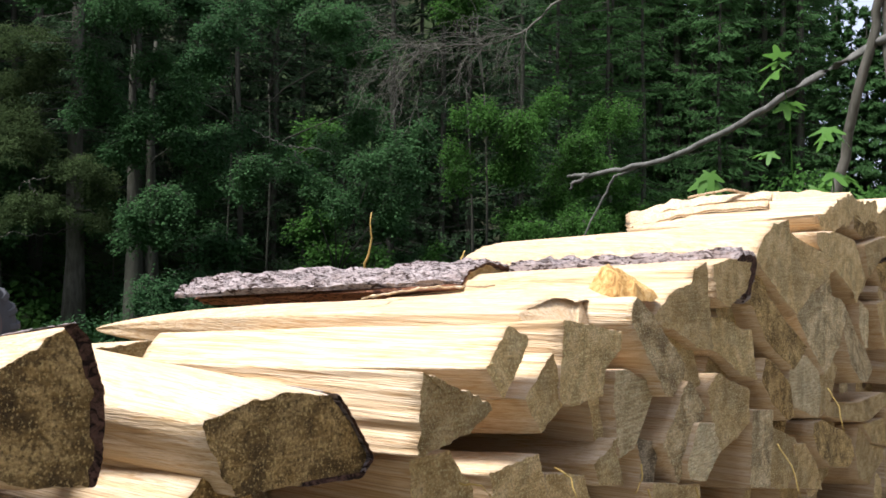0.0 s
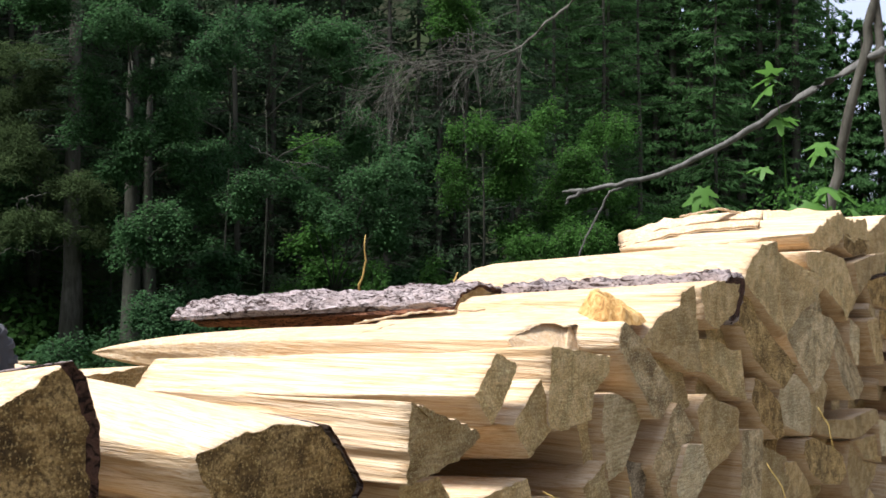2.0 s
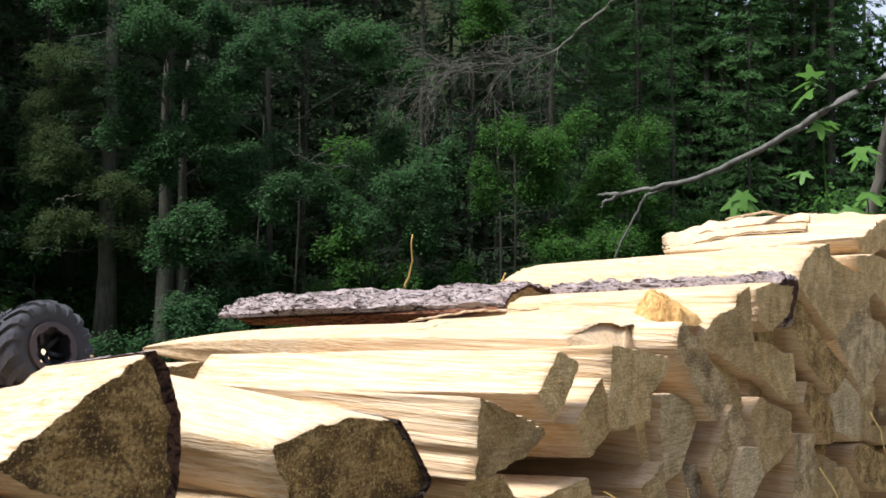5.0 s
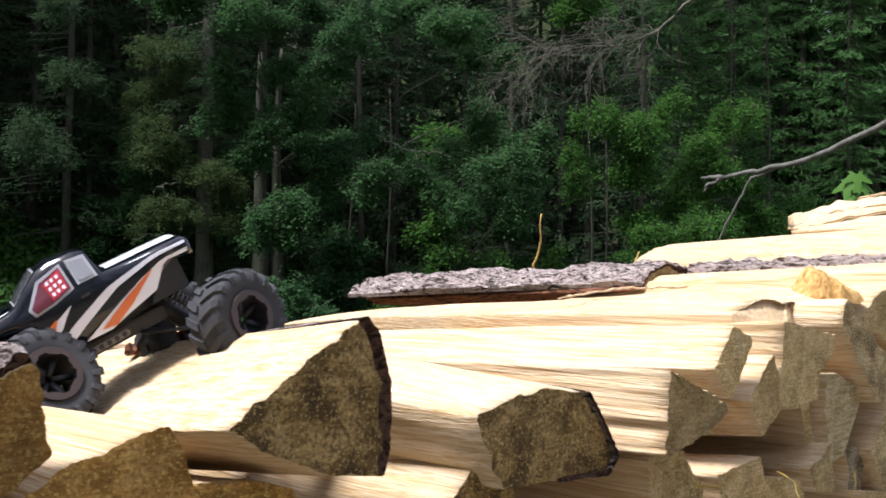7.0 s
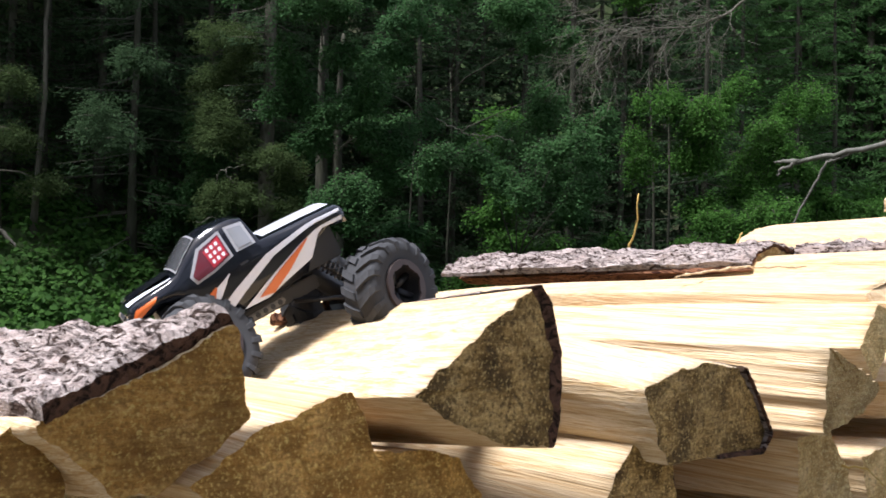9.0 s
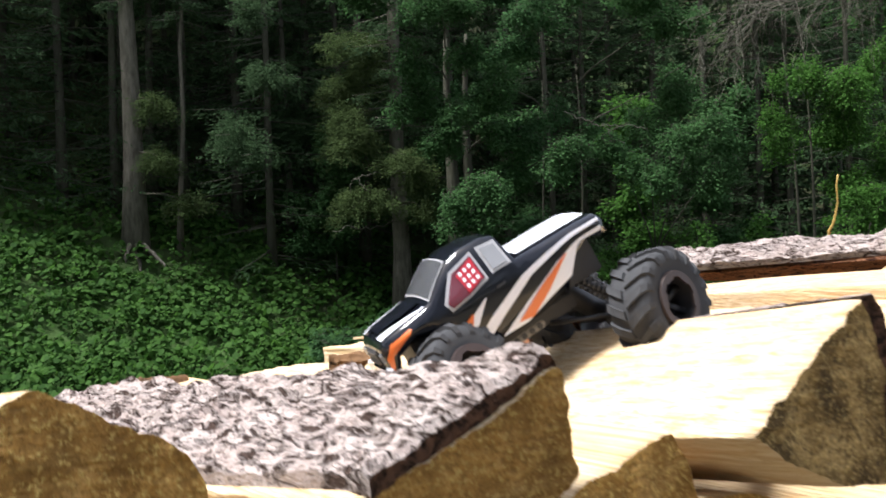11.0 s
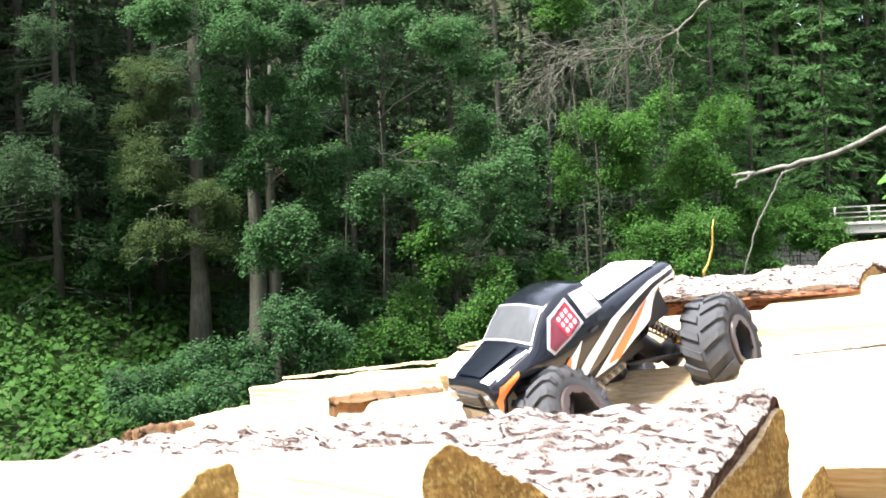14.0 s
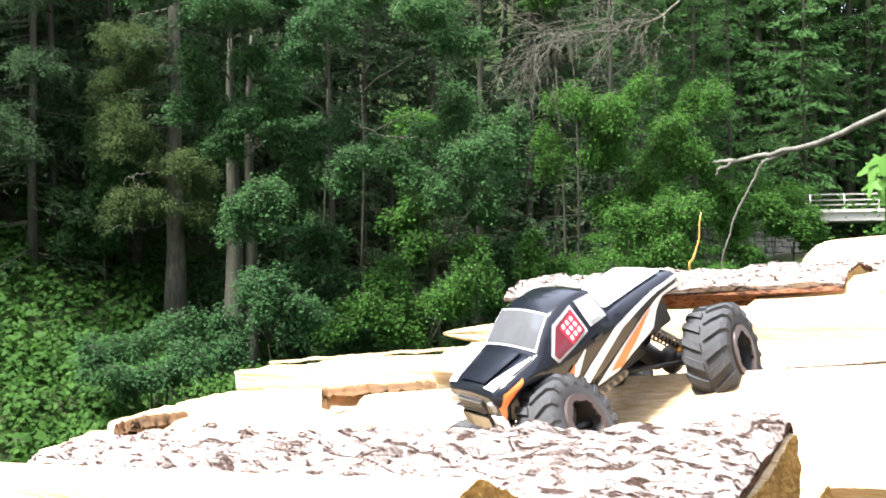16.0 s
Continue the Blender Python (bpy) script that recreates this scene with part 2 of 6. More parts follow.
def vnoise(x, y, seed=0):
    """Smooth value noise of two arrays, 0 to 1."""
    xi, yi = np.floor(x).astype(np.int64), np.floor(y).astype(np.int64)
    fx, fy = x - xi, y - yi
    fx, fy = fx * fx * (3 - 2 * fx), fy * fy * (3 - 2 * fy)

    def h(a, b):
        n = (a * 374761393 + b * 668265263 + seed * 974634777) & 0x7FFFFFFF
        n = ((n ^ (n >> 13)) * 1274126177) & 0x7FFFFFFF
        return ((n ^ (n >> 16)) & 0xFFFF) / 65535.0

    return (h(xi, yi) * (1 - fx) + h(xi + 1, yi) * fx) * (1 - fy) + (h(xi, yi + 1) * (1 - fx) + h(xi + 1, yi + 1) * fx) * fy


def mesh_from(name, verts, faces, mats, slots=None, smooth=True):
    me = bpy.data.meshes.new(name)
    me.from_pydata([tuple(v) for v in verts], [], faces)
    for m in mats:
        me.materials.append(m)
    if slots is not None:
        me.polygons.foreach_set("material_index", slots)
    me.polygons.foreach_set("use_smooth", [smooth] * len(me.polygons))
    me.update()
    return me


def part(name, me, parent, label="", at=None):
    ob = new(name, me)
    ob.parent = parent
    if at is not None:
        ob.matrix_basis = at
    return tagged(ob, label)


def bm_mesh(name, bm, mat, smooth=False):
    me = bpy.data.meshes.new(name)
    bm.to_mesh(me)
    bm.free()
    me.materials.append(mat)
    me.polygons.foreach_set("use_smooth", [smooth] * len(me.polygons))
    return me


# ---- the stack of split billets ----
def outline(section, n):
    """A closed outline of n points through softened corners, and each point's place along the corners."""
    pts = np.array(section, float)
    k = len(pts)
    ring, tag = [], []
    for i in range(k):
        a, b, c = pts[i - 1], pts[i], pts[(i + 1) % k]
        la, lc = np.linalg.norm(a - b), np.linalg.norm(c - b)
        ra, rc = min(0.004, la * 0.25) / la, min(0.004, lc * 0.25) / lc
        for q, u in ((b + (a - b) * ra, i - ra), (b * 0.75 + 0.125 * ((b + (a - b) * ra) + (b + (c - b) * rc)), i), (b + (c - b) * rc, i + rc)):
            ring.append(q)
            tag.append(u)
    ring.append(ring[0])
    tag.append(tag[0] + k)
    ring, tag = np.array(ring), np.array(tag)
    d = np.concatenate([[0], np.cumsum(np.linalg.norm(np.diff(ring, axis=0), axis=1))])
    u = np.linspace(0, d[-1], n, endpoint=False)
    out = np.stack([np.interp(u, d, ring[:, 0]), np.interp(u, d, ring[:, 1])], 1)
    return out, np.interp(u, d, tag), u


COUNT = [0]
FRONT = []


def billet(section, p0, length=1.0, drop=-0.10, drift=0.0, bark=None, fine=1, rough=1.0, label="", end=1.0, red=False, warp=0.006, body=None, skin=0.011, sawn=None, ramp=0.0, power=7):
    """One split billet: its sawn end faces the front at depth p0, and it runs back into the stack."""
    COUNT[0] += 1
    seed = COUNT[0]
    n, rows = ((56, 6), (110, 22), (140, 34))[fine]
    if p0 < 0.3 and fine:
        FRONT.append([tuple(q) for q in section])
    sec = np.array(section, float)
    area = 0.5 * np.sum(sec[:, 0] * np.roll(sec[:, 1], -1) - np.roll(sec[:, 0], -1) * sec[:, 1])
    if area < 0:
        sec = sec[::-1].copy()
        if bark:
            k = len(sec)
            bark = (k - 1 - bark[1], k - 1 - bark[0])
            bark = (bark[0] + k, bark[1] + k) if bark[0] < 0 else bark
    c = sec.mean(0)
    out, tag, u = outline(sec - c, n)
    nrm = np.roll(out, -1, 0) - np.roll(out, 1, 0)
    nrm = np.stack([nrm[:, 1], -nrm[:, 0]], 1) / (np.linalg.norm(nrm, axis=1)[:, None] + 1e-9)
    ys = np.linspace(0, length, rows)
    tilt = random.Random(seed + 700)
    slant = (tilt.uniform(-0.08, 0.08), tilt.uniform(-0.06, 0.10))
    verts = []
    for j, y in enumerate(ys):
        yy = np.full(n, y)
        wob = (vnoise(u * 14, yy * 1.6, seed) - 0.5) * warp * (1.3 if fine == 2 else 0.6) + (vnoise(u * 55, yy * 2.2, seed + 9) - 0.5) * 0.005 * rough
        wob += (vnoise(u * 160, yy * 5.0, seed + 5) - 0.5) * 0.0028 * rough
        shrink = 1.0 - (0.02 if j in (0, rows - 1) else 0.0) + (end - 1.0) * (y / length) ** (1 if end >= 1 else power)
        q = out * shrink + nrm * wob[:, None]
        bend = 0.010 * math.sin(y * 3 + seed)
        edge = (vnoise(u * 60, yy + 3, seed + 2) - 0.5) * 0.004 if j in (0, rows - 1) else np.zeros(n)
        for i in range(n):
            lie = ramp * (q[i, 1] - out[:, 1].min()) + slant[0] * q[i, 0] + slant[1] * q[i, 1] if j == 0 else 0.0
            verts.append((q[i, 0] + drift * y + bend, y + edge[i] + lie, q[i, 1] + drop * y))
    faces, slots = [], []
    for j in range(rows - 1):
        for i in range(n):
            a, b = j * n + i, j * n + (i + 1) % n
            faces.append((a, b, b + n, a + n))
            slots.append(0)
    for j in (0, rows - 1):
        prev = [j * n + i for i in range(n)]
        for f in (0.66, 0.33):
            ring = []
            for i in range(n):
                v = verts[j * n + i]
                cx, cz = drift * ys[j], drop * ys[j]
                ring.append(len(verts))
                verts.append((cx + (v[0] - cx) * f, ys[j] + (v[1] - ys[j]) * f, cz + (v[2] - cz) * f))
            for i in range(n):
                a, b, cc, d = prev[i], prev[(i + 1) % n], ring[(i + 1) % n], ring[i]
                faces.append((a, d, cc, b) if j == 0 else (a, b, cc, d))
                slots.append(1)
            prev = ring
        verts.append((drift * ys[j], ys[j], drop * ys[j]))
        for i in range(n):
            a, b = prev[i], prev[(i + 1) % n]
            faces.append((a, len(verts) - 1, b) if j == 0 else (a, b, len(verts) - 1))
            slots.append(1)
    ob = new("billet", mesh_from("billet", verts, faces, [body or SPLIT, sawn or END], slots))
    ob.data.polygons.foreach_set("use_smooth", [s == 0 for s in slots])
    ob.matrix_basis = PILE @ Matrix.Translation((c[0], p0, c[1]))
    tagged(ob, label or "split pale firewood billet with a sawn tan end in the stack", "firewood", "split billets in the stack")
    if bark:
        bark_strip(ob, out, nrm, tag, bark, length, drop, drift, seed, fine, red, skin)
    return ob


def bark_strip(ob, out, nrm, tag, span, length, drop, drift, seed, fine, red=False, thick=0.011):
    """The bark left on one side of a billet: a rough skin in plates."""
    k = round(tag[-1] - tag[0]) or 1
    sel = [i for i in range(len(tag)) if span[0] <= tag[i] <= span[1]]
    if len(sel) < 4:
        return
    m, rows = (40, 60) if fine == 1 else (70, 170)
    src = np.array([out[i] for i in sel])
    ns = np.array([nrm[i] for i in sel])
    k = np.linspace(0, len(sel) - 1, m)
    q = np.stack([np.interp(k, np.arange(len(sel)), src[:, a]) for a in (0, 1)], 1)
    nn = np.stack([np.interp(k, np.arange(len(sel)), ns[:, a]) for a in (0, 1)], 1)
    u = np.concatenate([[0], np.cumsum(np.linalg.norm(np.diff(q, axis=0), axis=1))])
    verts, faces = [], []
    ys = np.linspace(-0.003, length + 0.003, rows)
    for y in ys:
        yy = np.full(m, y)
        warp = (vnoise(u * 40, yy * 25, seed + 3) - 0.5) * 1.6
        k = vnoise(u * 26 + warp, yy * 12 + warp, seed + 1) * 4.5
        plate = (np.floor(k) + np.clip((k % 1) * 0.35, 0, 1)) / 4.5
        chipz = np.floor(vnoise(u * 75 + warp, yy * 38 - warp, seed + 6) * 3.0) / 3.0
        h = thick * (0.25 + 1.15 * plate + 0.45 * chipz) + 0.004 * (vnoise(u * 150, yy * 70, seed + 4) - 0.5)
        h = h + thick * 0.8 * (vnoise(u * 6, yy * 5, seed + 8) - 0.3)
        h[0] = h[-1] = 0.0005
        if y in (ys[0], ys[-1]):
            h *= 0.6
        for i in range(m):
            verts.append((q[i, 0] + nn[i, 0] * h[i] + drift * y + 0.010 * math.sin(y * 3 + seed), y, q[i, 1] + nn[i, 1] * h[i] + drop * y))
    for j in range(rows - 1):
        for i in range(m - 1):
            a = j * m + i
            faces.append((a, a + 1, a + m + 1, a + m))
    # the sawn edge of the bark
    base = len(verts)
    slots = [0] * len(faces)
    for i in range(m):
        verts.append((q[i, 0] - nn[i, 0] * 0.004, 0.003, q[i, 1] - nn[i, 1] * 0.004))
    for i in range(m - 1):
        faces.append((i, base + i, base + i + 1, i + 1))
        slots.append(1)
    me = mesh_from("bark", verts, faces, [RED_BARK if red else BARK, BARK_EDGE], slots, smooth=False)
    part("bark", me, ob, "rough flaking grey-brown bark")



# front of the stack, from where the walk ends to where it begins
billet([(0.580, 1.266), (0.600, 1.243), (0.621, 1.180), (0.621, 1.096), (0.610, 1.067), (0.519, 1.084), (0.448, 1.112), (0.377, 1.148)], -0.025, bark=(0, 4), skin=0.004, drop=-0.132, drift=0.06, fine=2, sawn=MOSSY, label="large wedge-shaped split billet with weathered sawn end")
billet([(0.355, 1.151), (0.377, 1.115), (0.390, 1.064), (0.399, 1.007), (0.191, 1.043), (0.150, 1.076), (0.208, 1.111), (0.252, 1.126)], 0.030, fine=2, length=1.15, drop=-0.03, sawn=OCHRE)
billet([(0.812, 1.084), (0.854, 1.049), (0.875, 0.974), (0.846, 0.933), (0.711, 0.964), (0.756, 1.031)], -0.030, bark=(0, 3), skin=0.004, sawn=MOSSY)
billet([(0.757, 1.134), (0.812, 1.152), (0.892, 1.161), (1.010, 1.149), (1.046, 1.106), (1.094, 1.042), (1.069, 1.019), (0.938, 1.025), (0.815, 1.031), (0.789, 1.061), (0.770, 1.100)], -0.060, bark=(3, 7), skin=0.004, length=0.93, drop=0.06, drift=-0.06, fine=2, end=1.12, sawn=MOSSY, label="thick split billet with a humped pale top and mossy sawn end")
billet([(1.123, 1.179), (1.322, 1.116), (1.344, 1.096), (1.262, 1.064), (1.121, 1.046)], -0.125, fine=2, drop=-0.04, rough=1.6)
billet([(0.381, 1.081), (0.490, 1.069), (0.545, 1.057), (0.585, 1.004), (0.557, 0.961), (0.383, 1.005)], 0.050, sawn=OCHRE)
billet([(0.004, 1.145), (0.032, 1.120), (0.050, 1.080), (0.032, 1.047), (-0.068, 1.069), (-0.057, 1.096)], 0.050, sawn=OCHRE, fine=2)
billet([(1.478, 1.233), (1.538, 1.201), (1.516, 1.166), (1.448, 1.090), (1.401, 1.154)], -0.050, fine=2, drop=-0.06)
billet([(1.635, 1.171), (1.704, 1.074), (1.595, 1.016), (1.532, 1.090)], -0.050)
billet([(2.117, 0.837), (2.387, 0.793), (2.388, 0.706), (2.118, 0.757)], -0.048)
billet([(1.423, 0.967), (1.604, 0.981), (1.655, 0.845), (1.453, 0.883)], -0.050)
billet([(1.629, 0.935), (1.778, 0.912), (1.807, 0.816), (1.638, 0.848)], -0.050)
billet([(1.185, 1.025), (1.291, 1.024), (1.363, 0.953), (1.390, 0.887), (1.198, 0.924)], -0.050)

# the far half of the stack's face, course by course
billet([(1.647, 1.235), (1.935, 1.201), (1.938, 1.166), (1.861, 1.126), (1.849, 1.066), (1.704, 1.057), (1.652, 1.071)], -0.050, fine=2)
billet([(1.949, 1.107), (1.993, 1.111), (2.156, 1.065), (2.159, 1.042), (2.068, 0.917), (1.986, 0.904), (1.95, 1.043)], -0.020, sawn=PALE_END)
billet([(2.039, 1.277), (2.105, 1.243), (2.193, 1.158), (2.263, 1.1), (2.255, 1.077), (2.19, 1.034), (2.145, 1.047), (2.072, 1.138), (2.01, 1.216), (2.013, 1.249)], -0.049, drop=-0.06, fine=2, sawn=SPECKLED)
billet([(2.487, 1.363), (2.515, 1.259), (2.548, 1.119), (2.455, 1.132), (2.284, 1.191), (2.181, 1.215), (2.232, 1.249), (2.296, 1.283), (2.397, 1.309), (2.415, 1.342)], -0.016, drop=-0.06, fine=2)
billet([(2.835, 1.338), (2.916, 1.357), (3.064, 1.358), (3.142, 1.261), (3.315, 1.162), (3.488, 1.075), (3.35, 1.003), (3.221, 1.063), (3.107, 1.117), (3.044, 1.192), (3.0, 1.243), (2.892, 1.256)], 0.039, sawn=MOSSY, bark=(0, 2), skin=0.012)
billet([(2.686, 1.202), (2.775, 1.201), (2.932, 1.16), (3.003, 1.153), (3.026, 0.995), (2.902, 1.024), (2.775, 1.085), (2.661, 1.125)], 0.048)
billet([(3.272, 1.51), (3.322, 1.391), (3.35, 1.257), (3.41, 1.182), (3.007, 1.343), (2.939, 1.378), (2.995, 1.444), (3.112, 1.492)], 0.023, 0.95, drop=-0.08, drift=-0.25, fine=2, label="half-round pale log with a flat split top")
billet([(3.386, 1.501), (3.591, 1.452), (3.968, 1.377), (3.871, 1.315), (3.698, 1.26), (3.538, 1.182), (3.459, 1.234), (3.415, 1.392)], 0.076, fine=2)
billet([(3.768, 1.492), (4.112, 1.496), (4.339, 1.47), (4.423, 1.404), (4.528, 1.319), (4.464, 1.258), (4.393, 1.199), (4.351, 1.248), (3.956, 1.377), (3.785, 1.439)], 0.091, drop=-0.05, fine=2)
billet([(4.488, 1.585), (4.764, 1.603), (4.911, 1.543), (4.931, 1.522), (4.667, 1.488), (4.504, 1.524)], 0.140, sawn=MOSSY)
billet([(4.517, 1.46), (4.931, 1.503), (5.259, 1.526), (5.256, 1.428), (4.929, 1.41), (4.633, 1.318), (4.57, 1.381)], 0.120)
billet([(4.947, 1.384), (5.387, 1.421), (5.381, 1.229), (5.049, 1.276)], 0.150, sawn=MOSSY, bark=(0, 1))
billet([(3.522, 1.257), (3.782, 1.273), (4.034, 1.231), (4.116, 1.184), (3.999, 1.043), (3.851, 0.945), (3.671, 1.064), (3.538, 1.183)], 0.071, sawn=SPECKLED)
billet([(4.159, 1.205), (4.291, 1.178), (4.374, 1.092), (4.595, 0.982), (4.688, 0.913), (4.546, 0.862), (4.413, 0.874), (4.246, 0.958), (4.178, 1.078)], 0.099, sawn=SPECKLED)
billet([(4.532, 1.219), (4.744, 1.163), (4.712, 0.999), (4.637, 1.003), (4.512, 1.109)], 0.130, sawn=PALE_END)
billet([(4.774, 1.202), (4.976, 1.21), (5.101, 1.085), (5.132, 0.974), (4.971, 0.984), (4.871, 1.094)], 0.120)
billet([(3.101, 1.068), (3.189, 1.043), (3.316, 0.961), (3.345, 0.856), (3.286, 0.844), (3.146, 0.916), (3.067, 0.995)], 0.026, sawn=MOSSY)
billet([(3.424, 1.056), (3.585, 1.039), (3.741, 0.976), (3.757, 0.89), (3.711, 0.802), (3.383, 0.88), (3.346, 0.97)], 0.052, sawn=PALE_END)
billet([(3.83, 0.985), (4.045, 0.995), (4.116, 0.956), (4.043, 0.906), (3.991, 0.844), (3.818, 0.788), (3.81, 0.884)], 0.091)
billet([(3.945, 0.832), (4.412, 0.79), (4.833, 0.799), (4.882, 0.742), (4.589, 0.698), (4.454, 0.701), (3.944, 0.78)], 0.095)
billet([(3.755, 0.782), (3.848, 0.781), (4.148, 0.703), (4.282, 0.651), (4.322, 0.575), (4.198, 0.547), (3.94, 0.589), (3.799, 0.654), (3.719, 0.738)], 0.083, sawn=MOSSY)
billet([(4.484, 0.683), (4.711, 0.568), (4.836, 0.448), (4.708, 0.391), (4.524, 0.446), (4.456, 0.578)], 0.120)
billet([(4.63, 0.67), (5.004, 0.661), (5.086, 0.511), (4.799, 0.568)], 0.130)
billet([(4.924, 0.746), (5.149, 0.688), (5.145, 0.539), (5.003, 0.557)], 0.100, sawn=PALE_END)
billet([(2.881, 0.924), (3.099, 0.903), (3.112, 0.821), (3.097, 0.653), (2.892, 0.69)], 0.011, sawn=SPECKLED)
billet([(3.219, 0.832), (3.445, 0.764), (3.459, 0.664), (3.345, 0.606), (3.203, 0.631)], 0.055)
billet([(3.404, 0.752), (3.539, 0.737), (3.708, 0.626), (3.796, 0.527), (3.456, 0.589)], 0.054)
billet([(2.333, 1.06), (2.429, 0.983), (2.376, 0.913), (2.312, 0.851), (2.263, 0.811), (2.183, 0.919), (2.251, 0.986), (2.3, 1.044)], -0.042, fine=2, sawn=SPECKLED)
billet([(2.646, 1.055), (2.75, 1.023), (2.89, 0.985), (2.907, 0.889), (2.804, 0.852), (2.681, 0.824), (2.62, 0.893), (2.581, 1.007)], 0.010, fine=2)
billet([(2.354, 0.953), (2.467, 0.94), (2.524, 0.862), (2.416, 0.793), (2.298, 0.819), (2.286, 0.86)], -0.056, sawn=PALE_END)
billet([(2.091, 0.945), (2.167, 0.926), (2.221, 0.909), (2.199, 0.864), (2.183, 0.812), (2.113, 0.824), (2.124, 0.875)], -0.010, sawn=GREYED)
billet([(1.914, 0.967), (1.904, 0.939), (1.931, 0.86), (1.825, 0.878), (1.807, 0.926), (1.849, 0.939)], -0.050)
# splintered log on the top of the far end
billet([(4.05, 1.49), (4.00, 1.56), (4.30, 1.66), (4.85, 1.67), (4.95, 1.585), (4.60, 1.575)], 0.14, 0.9, drop=-0.05, fine=2, rough=4.0, warp=0.024, end=0.7, label="torn pale split log with splintered fibres on top")
billet([(4.95, 1.50), (4.98, 1.60), (5.35, 1.72), (5.75, 1.66), (5.6, 1.48)], 0.16, 1.0, drop=-0.03, rough=2.0)
# billets at the end of the walk
billet([(-0.215, 1.20), (-0.208, 1.235), (-0.19, 1.246), (-0.16, 1.232), (-0.095, 1.195), (-0.08, 1.17), (-0.085, 1.12), (-0.20, 1.11)], 0.05, drop=-0.11, fine=2, sawn=OCHRE, label="split billet with a mossy yellow-brown sawn end")
billet([(-0.41, 1.235), (-0.37, 1.262), (-0.355, 1.26), (-0.34, 1.22), (-0.33, 1.13), (-0.43, 1.12)], 0.05, drop=-0.15, fine=2, sawn=OCHRE)
# billet with bark on its top
billet([(0.200, 1.228), (0.222, 1.139), (0.127, 1.077), (0.076, 1.080), (0.012, 1.150)], 0.012, 1.0, drop=-0.11, drift=-0.13, bark=(4, 5), skin=0.015, fine=2, sawn=OCHRE, label="split billet whose upper side keeps its flaking bark")
# bark-covered log of the second row, and the front billet with a strip of bark on top
billet([(2.38, 1.275), (2.43, 1.325), (2.53, 1.348), (2.65, 1.335), (2.70, 1.275), (2.63, 1.235), (2.48, 1.235)], 0.72, 1.14, drop=-0.06, drift=-0.13, bark=(0.25, 4), fine=2, body=RED_BARK, warp=0.014, skin=0.016, end=0.45, power=2, label="log with grey bark above and torn red inner bark")
billet([(2.56, 1.355), (2.70, 1.372), (2.876, 1.365), (2.822, 1.282), (2.67, 1.235), (2.575, 1.261)], -0.005, 0.72, drop=-0.06, drift=-0.12, bark=(1.25, 3.3), skin=0.024, fine=2, label="split billet with a strip of dark bark on top")
# second row behind
billet([(2.00, 1.140), (1.88, 1.118), (1.72, 1.150), (1.70, 1.246), (1.86, 1.274), (2.02, 1.262)], 0.02, 1.88, drop=-0.042, drift=0.04, fine=2, end=0.04, power=4, sawn=SPLIT, ramp=0.5, label="long pale split log tapering to a point")
billet([(1.06, 1.075), (1.05, 1.142), (1.17, 1.15), (1.26, 1.11), (1.22, 1.05)], 1.0, 0.89, drop=-0.08, fine=2)
billet([(0.46, 1.02), (0.48, 1.092), (0.72, 1.124), (0.98, 1.11), (1.00, 1.02)], 0.88, 0.72, drop=-0.08, fine=2, rough=2.0)
billet([(1.30, 1.07), (1.31, 1.135), (1.50, 1.148), (1.62, 1.07)], 1.02, 0.9, drop=-0.08)
billet([(0.26, 0.98), (0.27, 1.05), (0.40, 1.075), (0.50, 1.00)], 1.2, 0.3, drop=-0.1, rough=2.0)


def clip(poly, n, d):
    """The part of a polygon on the inner side of the line n . q = d."""
    out = []
    for k in range(len(poly)):
        a, b = poly[k - 1], poly[k]
        fa, fb = n[0] * a[0] + n[1] * a[1] - d, n[0] * b[0] + n[1] * b[1] - d
        if (fa <= 0) != (fb <= 0):
            t = fa / (fa - fb)
            out.append((a[0] + (b[0] - a[0]) * t, a[1] + (b[1] - a[1]) * t))
        if fb <= 0:
            out.append(b)
    return out


def nearest_edge(q, poly):
    """Outward normal and offset of the edge of a polygon that parts it best from a place, and how far off that is."""
    best = None
    area = sum(poly[k - 1][0] * poly[k][1] - poly[k][0] * poly[k - 1][1] for k in range(len(poly)))
    for k in range(len(poly)):
        a, b = poly[k - 1], poly[k]
        nx, ny = b[1] - a[1], a[0] - b[0]
        ln = math.hypot(nx, ny) or 1e-9
        sg = 1 if area > 0 else -1
        nx, ny = nx / ln * sg, ny / ln * sg
        d = nx * q[0] + ny * q[1] - (nx * a[0] + ny * a[1])
        if best is None or d > best[0]:
            best = (d, nx, ny, nx * a[0] + ny * a[1])
    return best


